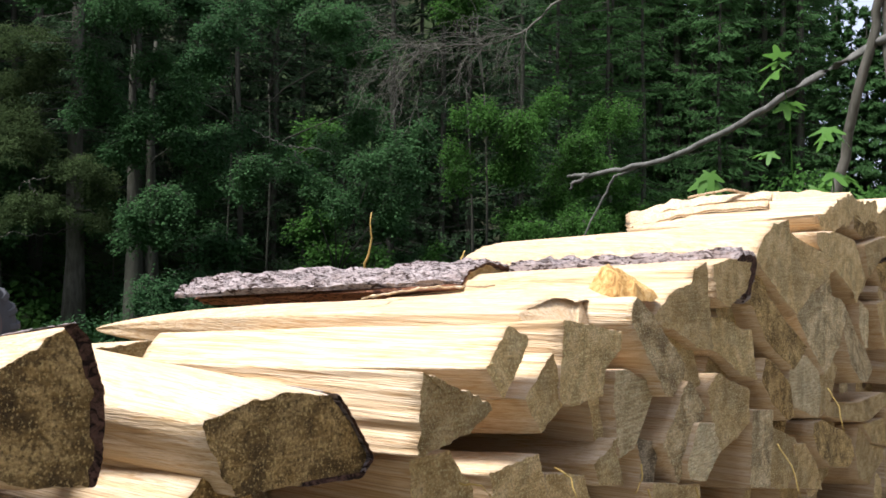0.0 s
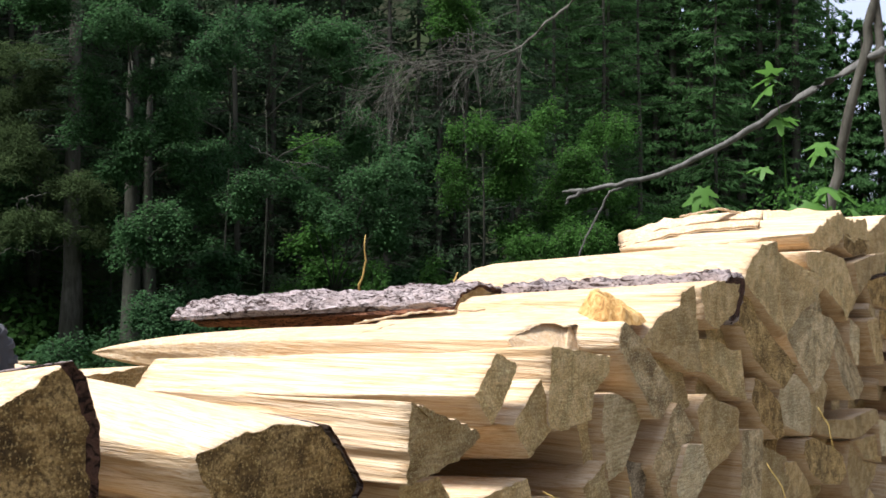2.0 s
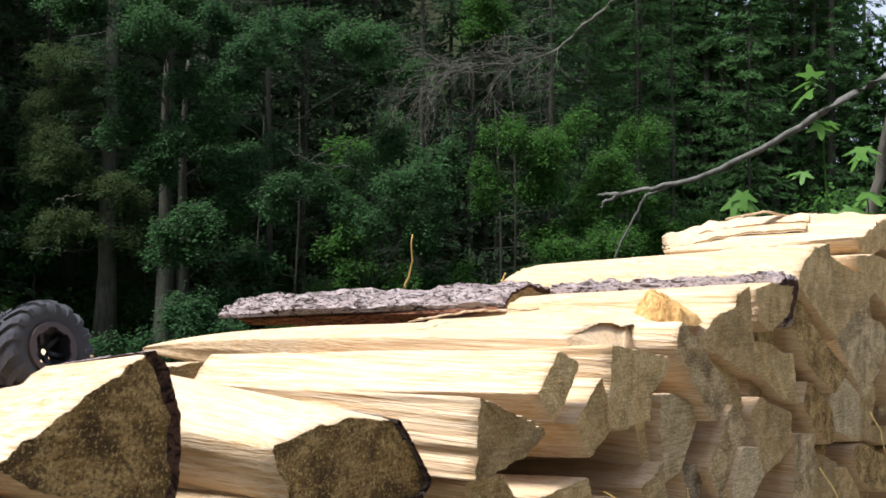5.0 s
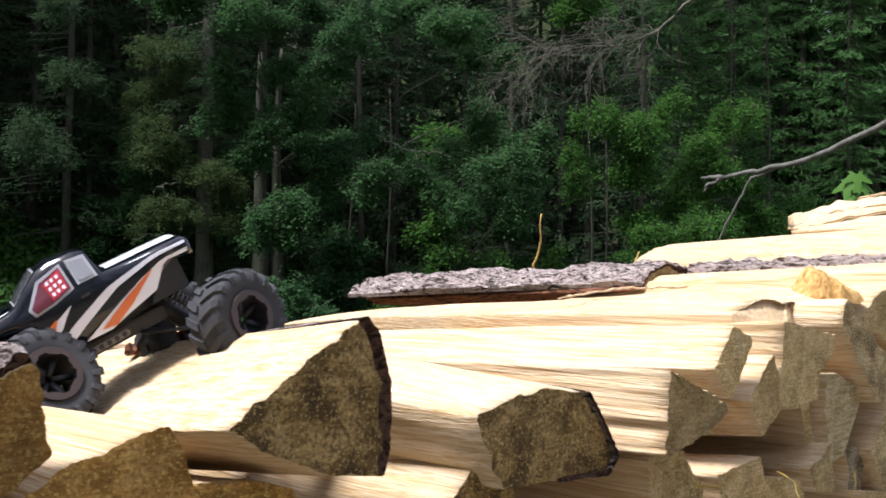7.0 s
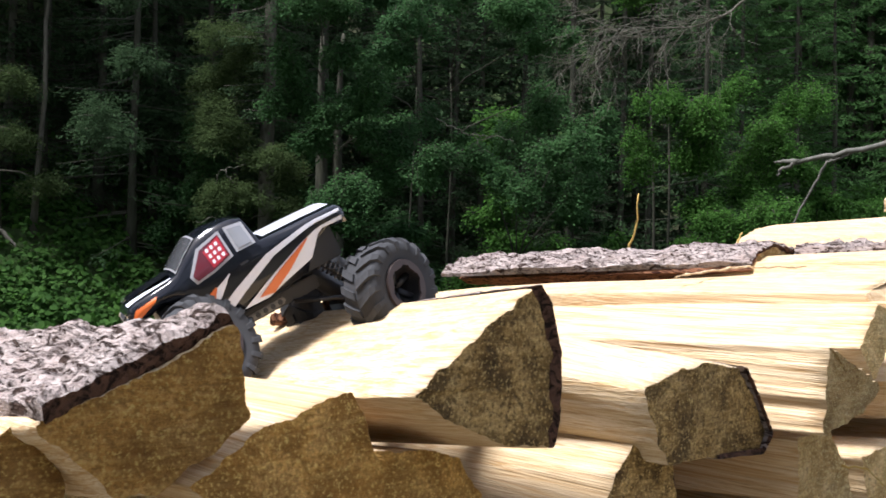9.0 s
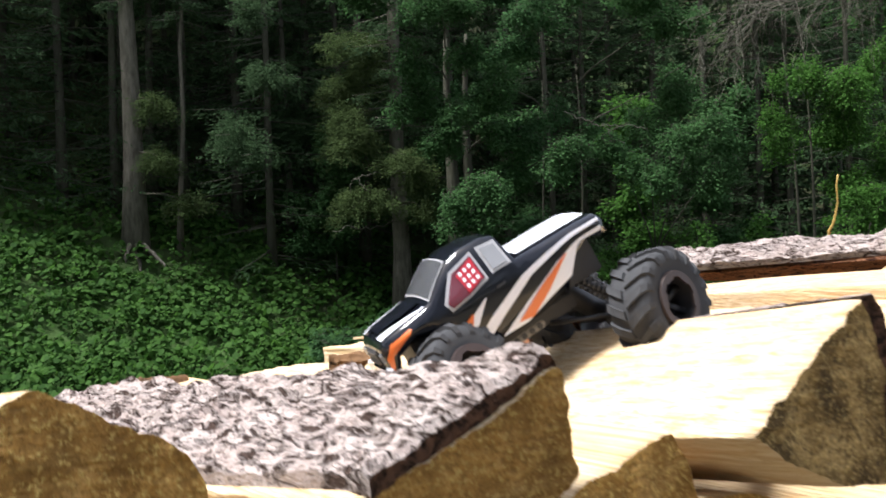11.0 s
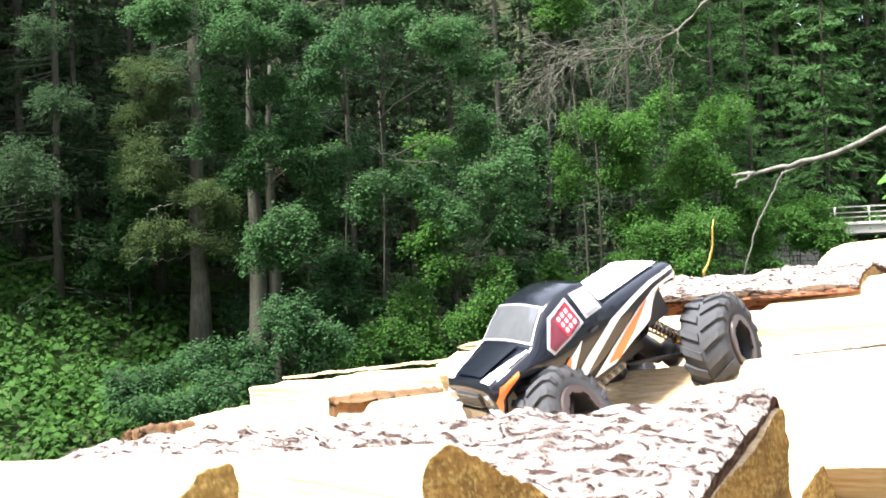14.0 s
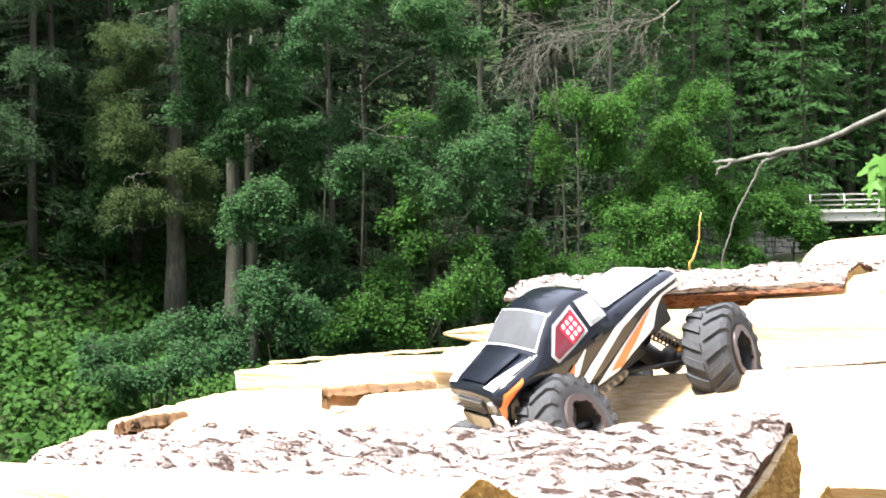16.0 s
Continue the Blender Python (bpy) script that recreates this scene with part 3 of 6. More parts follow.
def packed_billets():
    """The smaller billets wedged between the large ones in the stack's face."""
    rr = random.Random(31)
    taken = list(FRONT)
    seeds = []
    for i in range(4200):
        q = (rr.uniform(-0.75, 5.3), rr.uniform(0.12, 1.42))
        lim = np.interp(q[0], (-0.5, 1.5, 2.2, 3.2, 4.2, 5.2), (0.93, 0.97, 1.08, 1.24, 1.33, 1.36))
        if q[1] > lim or any(math.hypot((q[0] - s[0]) * 0.8, q[1] - s[1]) < 0.115 + 0.03 * (i % 3) for s in seeds):
            continue
        if any(nearest_edge(q, f)[0] < 0.028 for f in taken):
            continue
        seeds.append(q)
    for s in seeds:
        w = 0.17
        poly = [(s[0] - w, s[1] - w * 0.7), (s[0] + w, s[1] - w * 0.7), (s[0] + w, s[1] + w * 0.7), (s[0] - w, s[1] + w * 0.7)]
        gap = rr.uniform(0.004, 0.014)
        for f in taken:
            d, nx, ny, off = nearest_edge(s, f)
            if d < 0.3:
                poly = clip(poly, (-nx, -ny), -off - gap)
        for o in seeds:
            dx, dy = o[0] - s[0], o[1] - s[1]
            ln = math.hypot(dx, dy)
            if 0 < ln < 0.5:
                nx, ny = dx / ln, dy / ln
                poly = clip(poly, (nx, ny), nx * s[0] + ny * s[1] + ln / 2 - gap)
        # wedge off a corner now and then, as split wood has it
        a = rr.uniform(0, 6.28)
        poly = clip(poly, (math.cos(a), math.sin(a)), math.cos(a) * s[0] + math.sin(a) * s[1] + rr.uniform(0.02, 0.07))
        keep = [q for k, q in enumerate(poly) if math.hypot(q[0] - poly[k - 1][0], q[1] - poly[k - 1][1]) > 0.012]
        if len(keep) < 3 or rr.random() < 0.28:
            continue
        span = max(q[0] for q in keep) - min(q[0] for q in keep)
        tall = max(q[1] for q in keep) - min(q[1] for q in keep)
        if span < 0.05 or tall < 0.04:
            continue
        back = float(np.interp(s[0], (0, 1.2, 2.2, 3.2, 4.2), (0.05, -0.04, -0.03, 0.05, 0.10)))
        billet(keep, back + rr.choice((rr.uniform(0.03, 0.08), rr.uniform(0.08, 0.2), rr.uniform(0.15, 0.34))), 0.66, drop=rr.uniform(-0.02, 0.02), fine=0, sawn=rr.choice((END, END, PALE_END, MOSSY, SPECKLED, END)))


packed_billets()


def back_row():
    """The unseen second row of the stack: plain split billets in courses, joined."""
    rr = random.Random(21)
    shapes = (
        ((-0.5, -0.5), (0.5, -0.45), (0.1, 0.5)),
        ((-0.5, -0.4), (0.45, -0.5), (0.5, 0.3), (-0.2, 0.5)),
        ((-0.45, 0.5), (-0.5, -0.3), (0.1, -0.5), (0.5, 0.1), (0.3, 0.5)),
    )
    verts, faces, slots = [], [], []
    z = 0.08
    while z < 1.4:
        s = -1.1 + rr.uniform(0, 0.1)
        h = rr.uniform(0.13, 0.16)
        while s < 6.8:
            w = rr.uniform(0.16, 0.26)
            top = 0.92 + max(0.0, min(0.45, (s - 2.0) * 0.16))
            if z + h < top:
                q = rr.choice(shapes)
                a = rr.choice((1, -1))
                k = len(q)
                p0 = (1.0 if s < 5.2 else 0.05) + rr.uniform(-0.02, 0.05)
                base = len(verts)
                ang = rr.uniform(-0.2, 0.2)
                for y in (p0, 1.0 + rr.uniform(0.88, 0.95)):
                    for u, v in q:
                        u2, v2 = u * w * a, v * h
                        verts.append((s + w / 2 + u2 * math.cos(ang) - v2 * math.sin(ang), y, z + u2 * math.sin(ang) + v2 * math.cos(ang)))
                for i in range(k):
                    n = (i + 1) % k
                    faces.append((base + i, base + n, base + k + n, base + k + i))
                    slots.append(0)
                faces.append(tuple(base + i for i in range(k)))
                faces.append(tuple(base + k + i for i in range(k)))
                slots += [1, 1]
            s += w * 0.98
        z += h * 0.99
    me = mesh_from("stacked_billets", verts, faces, [SPLIT, END], slots, False)
    bm = bmesh.new()
    bm.from_mesh(me)
    bmesh.ops.recalc_face_normals(bm, faces=bm.faces)
    bm.to_mesh(me)
    bm.free()
    ob = new("stacked_billets", me)
    ob.matrix_basis = PILE
    tagged(ob, "many split firewood billets packed in the back row", "firewood", kind="stuff")


back_row()

# ---- ground ----
def ground_z(x, y):
    """Level clearing, then down to the brook and up the steep far bank."""
    p = x * DP.x + y * DP.y - 0.975
    s = x * DS.x + y * DS.y
    z = float(np.interp(p, (2.4, 4.5, 8.0, 11.0, 17.0, 25.0, 28.4, 33.0, 70.0), (0.0, -0.8, -3.2, -4.1, -4.2, -0.9, 1.35, 4.4, 40.0)))
    if p > 70.0:
        z += (p - 70.0) * 0.5
    if s > 30 and p > -10:
        z = max(z, z * (1 - min(1.0, (s - 30) / 15)) + 1.35 * min(1.0, (s - 30) / 15))
    if y > 64 and p > 0:
        z += (y - 64) * 0.62 * max(0.0, min(1.0, (0.40 - x / y) * 12))
    return z + (noise.noise(Vector((x * 0.35, y * 0.35, 0))) * 0.25 if p > 3 else 0.0)


def build_ground():
    xs = [-900, -300, -120] + [-60 + i * 2.0 for i in range(31)] + [2 + i * 3 for i in range(24)] + [120, 300, 900]
    ys = [-900, -300, -100, -40] + [-20 + 2.0 * i for i in range(46)] + [90, 130, 300, 900]
    verts = [(x, y, ground_z(max(-70, min(90, x)), max(-30, min(95, y)))) for y in ys for x in xs]
    w = len(xs)
    faces = [(j * w + i, j * w + i + 1, (j + 1) * w + i + 1, (j + 1) * w + i) for j in range(len(ys) - 1) for i in range(w - 1)]
    ob = new("ground", mesh_from("ground", verts, faces, [GROUND]))
    tagged(ob, "earthy clearing falling to a brook and a steep wooded bank", "ground", kind="structure")


build_ground()


# ---- trees ----
def tubes(paths, sides=7):
    """Verts and faces of tapered tubes along paths of (x, y, z, radius)."""
    verts, faces = [], []
    for path in paths:
        base = len(verts)
        for j, (x, y, z, r) in enumerate(path):
            a = Vector(path[max(0, j - 1)][:3])
            b = Vector(path[min(len(path) - 1, j + 1)][:3])
            d = (b - a).normalized()
            e = d.orthogonal().normalized()
            f = d.cross(e)
            for i in range(sides):
                t = 2 * math.pi * i / sides
                v = Vector((x, y, z)) + (e * math.cos(t) + f * math.sin(t)) * r
                verts.append(tuple(v))
        for j in range(len(path) - 1):
            for i in range(sides):
                q, w = base + j * sides + i, base + j * sides + (i + 1) % sides
                faces.append((q, w, w + sides, q + sides))
        faces.append(tuple(base + i for i in reversed(range(sides))))
        faces.append(tuple(base + (len(path) - 1) * sides + i for i in range(sides)))
    return verts, faces


def limb(path, r0, r1, sub=5, wob=0.02, seed=0):
    """A crooked tapered limb through a few places."""
    rr = random.Random(seed)
    out = []
    n = (len(path) - 1) * sub
    for i in range(n + 1):
        k = min(len(path) - 2, i // sub)
        f = i / sub - k
        a, b = Vector(path[k]), Vector(path[k + 1])
        v = a.lerp(b, f) + Vector((rr.uniform(-wob, wob), rr.uniform(-wob, wob), rr.uniform(-wob, wob)))
        out.append((*v, r0 + (r1 - r0) * i / n))
    return out


def leaves_mesh(name, cen, axis, size, width, mat, rng, lean=0.4):
    """Many small folded leaves. cen: places; axis: the way each points; size: lengths."""
    n = len(cen)
    axis = axis / (np.linalg.norm(axis, axis=1)[:, None] + 1e-9)
    up = np.tile([0.0, 0.0, 1.0], (n, 1)) + rng.normal(0, lean, (n, 3))
    side = np.cross(axis, up)
    side /= np.linalg.norm(side, axis=1)[:, None] + 1e-9
    nor = np.cross(side, axis)
    s = size[:, None]
    a = cen - axis * s * 0.5
    b = cen + axis * s * 0.5
    l = cen + side * s * width - nor * s * 0.12
    r = cen - side * s * width - nor * s * 0.12
    verts = np.stack([a, l, b, r], 1).reshape(-1, 3)
    me = bpy.data.meshes.new(name)
    me.vertices.add(4 * n)
    me.vertices.foreach_set("co", verts.astype(np.float32).ravel())
    k = np.arange(n)[:, None] * 4
    tri = np.concatenate([k + [[0, 1, 2]], k + [[0, 2, 3]]], 1).reshape(-1)
    me.loops.add(6 * n)
    me.loops.foreach_set("vertex_index", tri.astype(np.int32))
    me.polygons.add(2 * n)
    me.polygons.foreach_set("loop_start", np.arange(2 * n, dtype=np.int32) * 3)
    me.materials.append(mat)
    me.update(calc_edges=True)
    me.validate()
    return me


def spruce(x, y, h, seed, reach=2.6, bare=0.15, sprays=7000, mat=NEEDLES, size=0.34, z=None, r0=None, label="", group="spruces on the bank", lean=(0, 0), bark=None):
    rng = np.random.default_rng(seed)
    z = ground_z(x, y) - 0.2 if z is None else z
    r0 = r0 or 0.011 * h + 0.03
    tree = tagged(new("spruce"), label or "tall dark green spruce on the wooded bank", "tree", group)
    tree.matrix_basis = pose(x, y, z)
    wob = rng.normal(0, 0.04, (9, 2))
    trunk = [(lean[0] * h * i / 8 + wob[i, 0], lean[1] * h * i / 8 + wob[i, 1], h * i / 8, max(0.02, r0 * (1 - i / 8.4) * (1.35 if i == 0 else 1))) for i in range(9)]
    paths = [trunk]
    cen, ax, sz = [], [], []
    nb = int(h * 6)
    per = max(6, sprays // nb)
    for b in range(nb):
        f = bare + (1 - bare) * (b + rng.random()) / nb
        zz = f * h
        L = reach * (1 - f) ** 0.75 * rng.uniform(0.6, 1.15) + 0.25
        a = rng.uniform(0, 2 * math.pi)
        d = np.array([math.cos(a), math.sin(a)])
        droop = rng.uniform(0.15, 0.45)
        bx, by = lean[0] * zz, lean[1] * zz
        if L > 0.8:
            paths.append([(bx, by, zz, 0.03), (bx + d[0] * L * 0.5, by + d[1] * L * 0.5, zz - droop * L * 0.3, 0.015), (bx + d[0] * L, by + d[1] * L, zz - droop * L * 0.55, 0.005)])
        t = rng.uniform(0.12, 1, per) ** 0.8
        w = rng.normal(0, 0.16 * L, per) * (1.1 - t * 0.6)
        pos = np.stack([bx + d[0] * L * t - d[1] * w, by + d[1] * L * t + d[0] * w, zz - droop * L * 0.55 * t ** 1.2 - np.abs(w) * 0.35 - rng.uniform(0, 0.22, per)], 1)
        cen.append(pos)
        dirs = np.stack([d[0] + rng.normal(0, 0.5, per), d[1] + rng.normal(0, 0.5, per), rng.normal(-0.55, 0.35, per)], 1)
        ax.append(dirs)
        sz.append(rng.uniform(0.6, 1.2, per) * size)
    v, f = tubes(paths[:1], 9)
    part("trunk", mesh_from("trunk", v, f, [bark or SHADED_TRUNK]), tree)
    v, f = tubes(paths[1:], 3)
    tagged(part("limb", mesh_from("limb", v, f, [bark or SHADED_TRUNK]), tree), kind="stuff")
    part("crown", leaves_mesh("crown", np.concatenate(cen), np.concatenate(ax), np.concatenate(sz), 0.13, mat, rng), tree)
    return tree


def broadleaf(x, y, h, seed, crown=(3.0, 3.0, 5.0), base=0.3, clumps=90, leaves=150, mat=ALDER, size=0.14, z=None, r0=0.16, lean=(0, 0), label="", kind_name="broadleaf_tree", group="broadleaf trees on the bank", clump=0.75):
    rng = np.random.default_rng(seed)
    z = ground_z(x, y) - 0.2 if z is None else z
    tree = tagged(new(kind_name), label or "leafy green broadleaf tree on the wooded bank", "tree", group)
    tree.matrix_basis = pose(x, y, z)
    ph = rng.uniform(0, 6, 2)
    axis_at = lambda t: np.array([lean[0] * h * t + 0.25 * math.sin(t * 4 + ph[0]) * t, lean[1] * h * t + 0.25 * math.sin(t * 5 + ph[1]) * t, h * t])
    paths = [[(*axis_at(i / 8), max(0.015, r0 * (1 - i / 8.5) * (1.3 if i == 0 else 1))) for i in range(9)]]
    cen, ax, sz = [], [], []
    for k in range(clumps):
        t = rng.uniform(base, 1.0)
        a = rng.uniform(0, 2 * math.pi)
        rad = math.sqrt(rng.uniform(0.05, 1)) * math.sin(math.pi * min(1, 0.18 + 0.8 * (t - base) / (1 - base))) ** 0.6
        root = axis_at(t * 0.92)
        c = axis_at(t) + np.array([math.cos(a) * crown[0] * rad, math.sin(a) * crown[1] * rad, rng.normal(0.1, 0.35)])
        if k % 2 == 0:
            mid = root * 0.5 + c * 0.5 + np.array([0, 0, 0.25])
            paths.append([(*root, 0.05 * r0 / 0.16), (*mid, 0.028 * r0 / 0.16), (*c, 0.008)])
        q = rng.normal(0, 1, (leaves, 3)) * np.array([0.5, 0.5, 0.16]) * clump * rng.uniform(0.6, 1.25)
        q[:, 2] -= 0.25 * (q[:, 0] ** 2 + q[:, 1] ** 2) / clump
        cen.append(c + q)
        ax.append(np.stack([q[:, 0] + rng.normal(0, 0.3, leaves), q[:, 1] + rng.normal(0, 0.3, leaves), rng.normal(-0.35, 0.3, leaves)], 1))
        sz.append(rng.uniform(0.6, 1.25, leaves) * size)
    v, f = tubes(paths, 6)
    part("trunk", mesh_from("trunk", v, f, [TRUNK]), tree)
    part("crown", leaves_mesh("crown", np.concatenate(cen), np.concatenate(ax), np.concatenate(sz), 0.36, mat, rng), tree)
    return tree


def broad_leaves_mesh(name, cen, axis, size, width, mat, rng, lean=0.4):
    """Leaves with a rounded, folded outline of six corners."""
    n = len(cen)
    axis = axis / (np.linalg.norm(axis, axis=1)[:, None] + 1e-9)
    up = np.tile([0.0, 0.0, 1.0], (n, 1)) + rng.normal(0, lean, (n, 3))
    side = np.cross(axis, up)
    side /= np.linalg.norm(side, axis=1)[:, None] + 1e-9
    nor = np.cross(side, axis)
    s = size[:, None]
    rows = [cen - axis * s * 0.5]
    for f, w in ((-0.22, 0.85), (0.18, 1.0)):
        rows.append(cen + axis * s * f + side * s * width * w - nor * s * 0.10)
    rows.append(cen + axis * s * 0.5 - nor * s * 0.06)
    for f, w in ((0.18, 1.0), (-0.22, 0.85)):
        rows.append(cen + axis * s * f - side * s * width * w - nor * s * 0.10)
    verts = np.stack(rows, 1).reshape(-1, 3)
    me = bpy.data.meshes.new(name)
    me.vertices.add(6 * n)
    me.vertices.foreach_set("co", verts.astype(np.float32).ravel())
    k = np.arange(n)[:, None] * 6
    quads = np.concatenate([k + [[0, 1, 2, 3]], k + [[0, 3, 4, 5]]], 1).reshape(-1)
    me.loops.add(8 * n)
    me.loops.foreach_set("vertex_index", quads.astype(np.int32))
    me.polygons.add(2 * n)
    me.polygons.foreach_set("loop_start", np.arange(2 * n, dtype=np.int32) * 4)
    me.materials.append(mat)
    me.update(calc_edges=True)
    me.validate()
    return me


def sprays_on(rng, c, w, h, size, needle=False, dense=1.0):
    """One bough's foliage: twigs that arch out from its middle and hang at the rim, with leaves along them. Returns twig paths, places, ways and lengths."""
    twigs, cen, ax, sz = [], [], [], []
    n = int(9 + 40 * min(2.2, w * max(h, 0.3)))
    for k in range(n):
        a = rng.uniform(0, 2 * math.pi)
        reach = w * rng.uniform(0.35, 0.88)
        e = np.array([math.cos(a) * reach, math.sin(a) * reach * 0.75, -h * rng.uniform(0.2, 1.1)])
        st = np.array([rng.normal(0, 0.22) * w, rng.normal(0, 0.2) * w, h * rng.uniform(-0.6, 0.7)])
        bend = np.array([0, 0, h * rng.uniform(0.1, 0.5)])
        at = lambda t: c + st + (e - st * 0.4) * t + bend * 4 * t * (1 - t) - np.array([0, 0, 0.22 * h]) * t ** 3
        if k % 2 == 0:
            twigs.append([(*at(t), 0.012 * (1 - 0.7 * t)) for t in (0.0, 0.35, 0.7, 1.0)])
        m = int((14 if needle else 46 * dense) * (0.6 + reach))
        t = rng.uniform(0.1, 1.05, m)
        p = np.stack([at(u) for u in t])
        wide = (0.16 if needle else 0.13) * (1.15 - 0.5 * t)
        off = rng.normal(0, 1, (m, 3)) * wide[:, None] * np.array([1, 1, 0.35 if needle else 0.75])
        off[:, 2] -= np.abs(rng.normal(0, 0.09, m))
        cen.append(p + off)
        out = np.array([math.cos(a), math.sin(a), -0.35])
        ax.append(out + off / 0.13 * 0.6 + rng.normal(0, 0.4, (m, 3)) * np.array([1, 1, 0.5]))
        sz.append(rng.uniform(0.6, 1.3, m) * size)
    return twigs, np.concatenate(cen), np.concatenate(ax), np.concatenate(sz)


def bough_tree(kind, x, y, h, r0, seed, layers, mat, label, group, lean=(0.0, 0.0), size=0.082, stems=1, dense=0.9):
    """A tree whose boughs stand apart, each with its own hanging foliage: layers of (x, y, z, half width, half height)."""
    rng = np.random.default_rng(seed)
    base = ground_z(x, y) - 0.2
    tree = tagged(new(kind), label, "tree" if h > 3 else "shrub", group)
    tree.matrix_basis = pose(x, y, base)
    where = lambda t: np.array([lean[0] * t + 0.12 * math.sin(t * 5 + seed) * t, lean[1] * t, h * t])
    for k in range(stems):
        o = np.array([rng.normal(0, 0.25), rng.normal(0, 0.2), 0]) * (k > 0)
        v, f = tubes([[(*(where(i / 10) + o * (1 + i / 10)), max(0.012, r0 * (1 - 0.85 * i / 10) * (1.3 if i == 0 else 1))) for i in range(11)]], 9)
        part("trunk", mesh_from("trunk", v, f, [SHADED_TRUNK]), tree)
    twigs, cen, ax, sz = [], [], [], []
    for lx, ly, lz, w, hh in layers:
        c = np.array([lx - x, ly - y, lz - base])
        t = min(0.97, max(0.12, (c[2] - 0.35 * abs(c[0])) / h))
        root = where(t)
        mid = root * 0.45 + c * 0.55 + np.array([0, 0, 0.3 * hh])
        v, f = tubes([[(*root, 0.026), (*(root * 0.7 + mid * 0.3 + [0, 0, 0.12]), 0.022), (*mid, 0.016), (*(c + [0, 0, 0.2 * hh]), 0.008)]], 6)
        part("bough", mesh_from("bough", v, f, [SHADED_TRUNK]), tree)
        for k in range(5):
            a = rng.uniform(0, 2 * math.pi)
            o = np.array([math.cos(a) * w * rng.uniform(0.35, 0.75), math.sin(a) * w * 0.5, hh * rng.uniform(-0.75, 0.6)]) * (k > 0)
            tw, ce, aa, ss = sprays_on(rng, c + o, w * rng.uniform(0.48, 0.72), hh * rng.uniform(0.4, 0.7), size, dense=dense)
            twigs += tw
            cen.append(ce), ax.append(aa), sz.append(ss)
    v, f = tubes(twigs, 4)
    tagged(part("twig", mesh_from("twig", v, f, [SHADED_TRUNK]), tree), kind="stuff")
    part("crown", leaves_mesh("crown", np.concatenate(cen), np.concatenate(ax), np.concatenate(sz), 0.40, mat, rng, 0.28), tree)
    return tree


def fans_on(tree, layers, mat, seed):
    """Hanging fans of needles on a spruce's lower limbs: (x, y, z, half width, half height)."""
    rng = np.random.default_rng(seed)
    o = tree.matrix_basis.translation
    for lx, ly, lz, w, h in layers:
        c = np.array([lx - o.x, ly - o.y, lz - o.z])
        root = np.array([0, 0, c[2] + 0.35 * w])
        v, f = tubes([[(*root, 0.035), (*(root * 0.4 + c * 0.6 + [0, 0, 0.1]), 0.022), (*(c * 1.25 - root * 0.25 + [0, 0, -0.15]), 0.006)]], 6)
        limb_ = part("bough", mesh_from("bough", v, f, [TRUNK]), tree)
        tw, ce, aa, ss = sprays_on(rng, c, w * 1.1, h * 1.9, 0.10, True)
        ce = np.concatenate([ce + rng.normal(0, 0.07, ce.shape) for _ in range(8)])
        aa = np.concatenate([aa + rng.normal(0, 0.3, aa.shape) for _ in range(8)])
        part("needles", leaves_mesh("needles", ce, aa, np.tile(ss, 8), 0.14, mat, rng), limb_, "drooping olive-green needles")


# the trees that stand out on the bank
grey_spruce = spruce(-10.4, 29.3, 21, 11, reach=2.2, bare=0.30, sprays=12000, r0=0.30, size=0.16, bark=TRUNK, label="spruce with a grey trunk and drooping lower branches")
fans_on(grey_spruce, ((-11.5, 28.5, 7.7, 1.21, 0.24), (-11.6, 28.5, 6.5, 1.03, 0.28), (-11.4, 28.0, 5.5, 1.01, 0.24), (-11.3, 27.8, 4.8, 1.08, 0.27), (-9.7, 27.8, 4.1, 0.98, 0.23), (-10.9, 27.5, 3.0, 1.14, 0.26), (-9.3, 28.0, 3.6, 0.65, 0.20), (-11.0, 28.5, 7.0, 0.69, 0.24), (-9.2, 28.0, 2.7, 0.65, 0.16)), OLIVE, 61)
pale_spruce = spruce(-17.65, 26.3, 21, 12, reach=1.5, bare=0.36, sprays=8000, r0=0.34, size=0.18, bark=TRUNK, label="bare-stemmed spruce with a pale trunk at the forest's edge")
fans_on(pale_spruce, ((-16.4, 26.0, 4.4, 0.8, 0.2), (-15.9, 26.2, 3.2, 0.7, 0.2), (-16.6, 26.0, 6.0, 0.8, 0.2)), OLIVE, 62)
spruce(-16.6, 27.1, 17, 18, reach=1.3, bare=0.42, size=0.18, sprays=5000, r0=0.09, bark=TRUNK, lean=(0.03, 0))
spruce(-19.2, 28.2, 19, 19, reach=1.5, bare=0.40, size=0.18, sprays=5000, r0=0.11)
dim_spruce = spruce(-14.6, 30.5, 20, 20, reach=2.2, bare=0.12, sprays=8000, r0=0.12, size=0.2)
fans_on(dim_spruce, ((-14.0, 27.0, 8.7, 0.60, 0.24), (-13.6, 27.0, 6.8, 0.84, 0.27), (-14.2, 26.0, 5.0, 0.66, 0.41), (-14.1, 30.0, 5.7, 1.11, 0.46), (-13.6, 26.0, 4.4, 0.65, 0.23)), NEEDLES, 63)


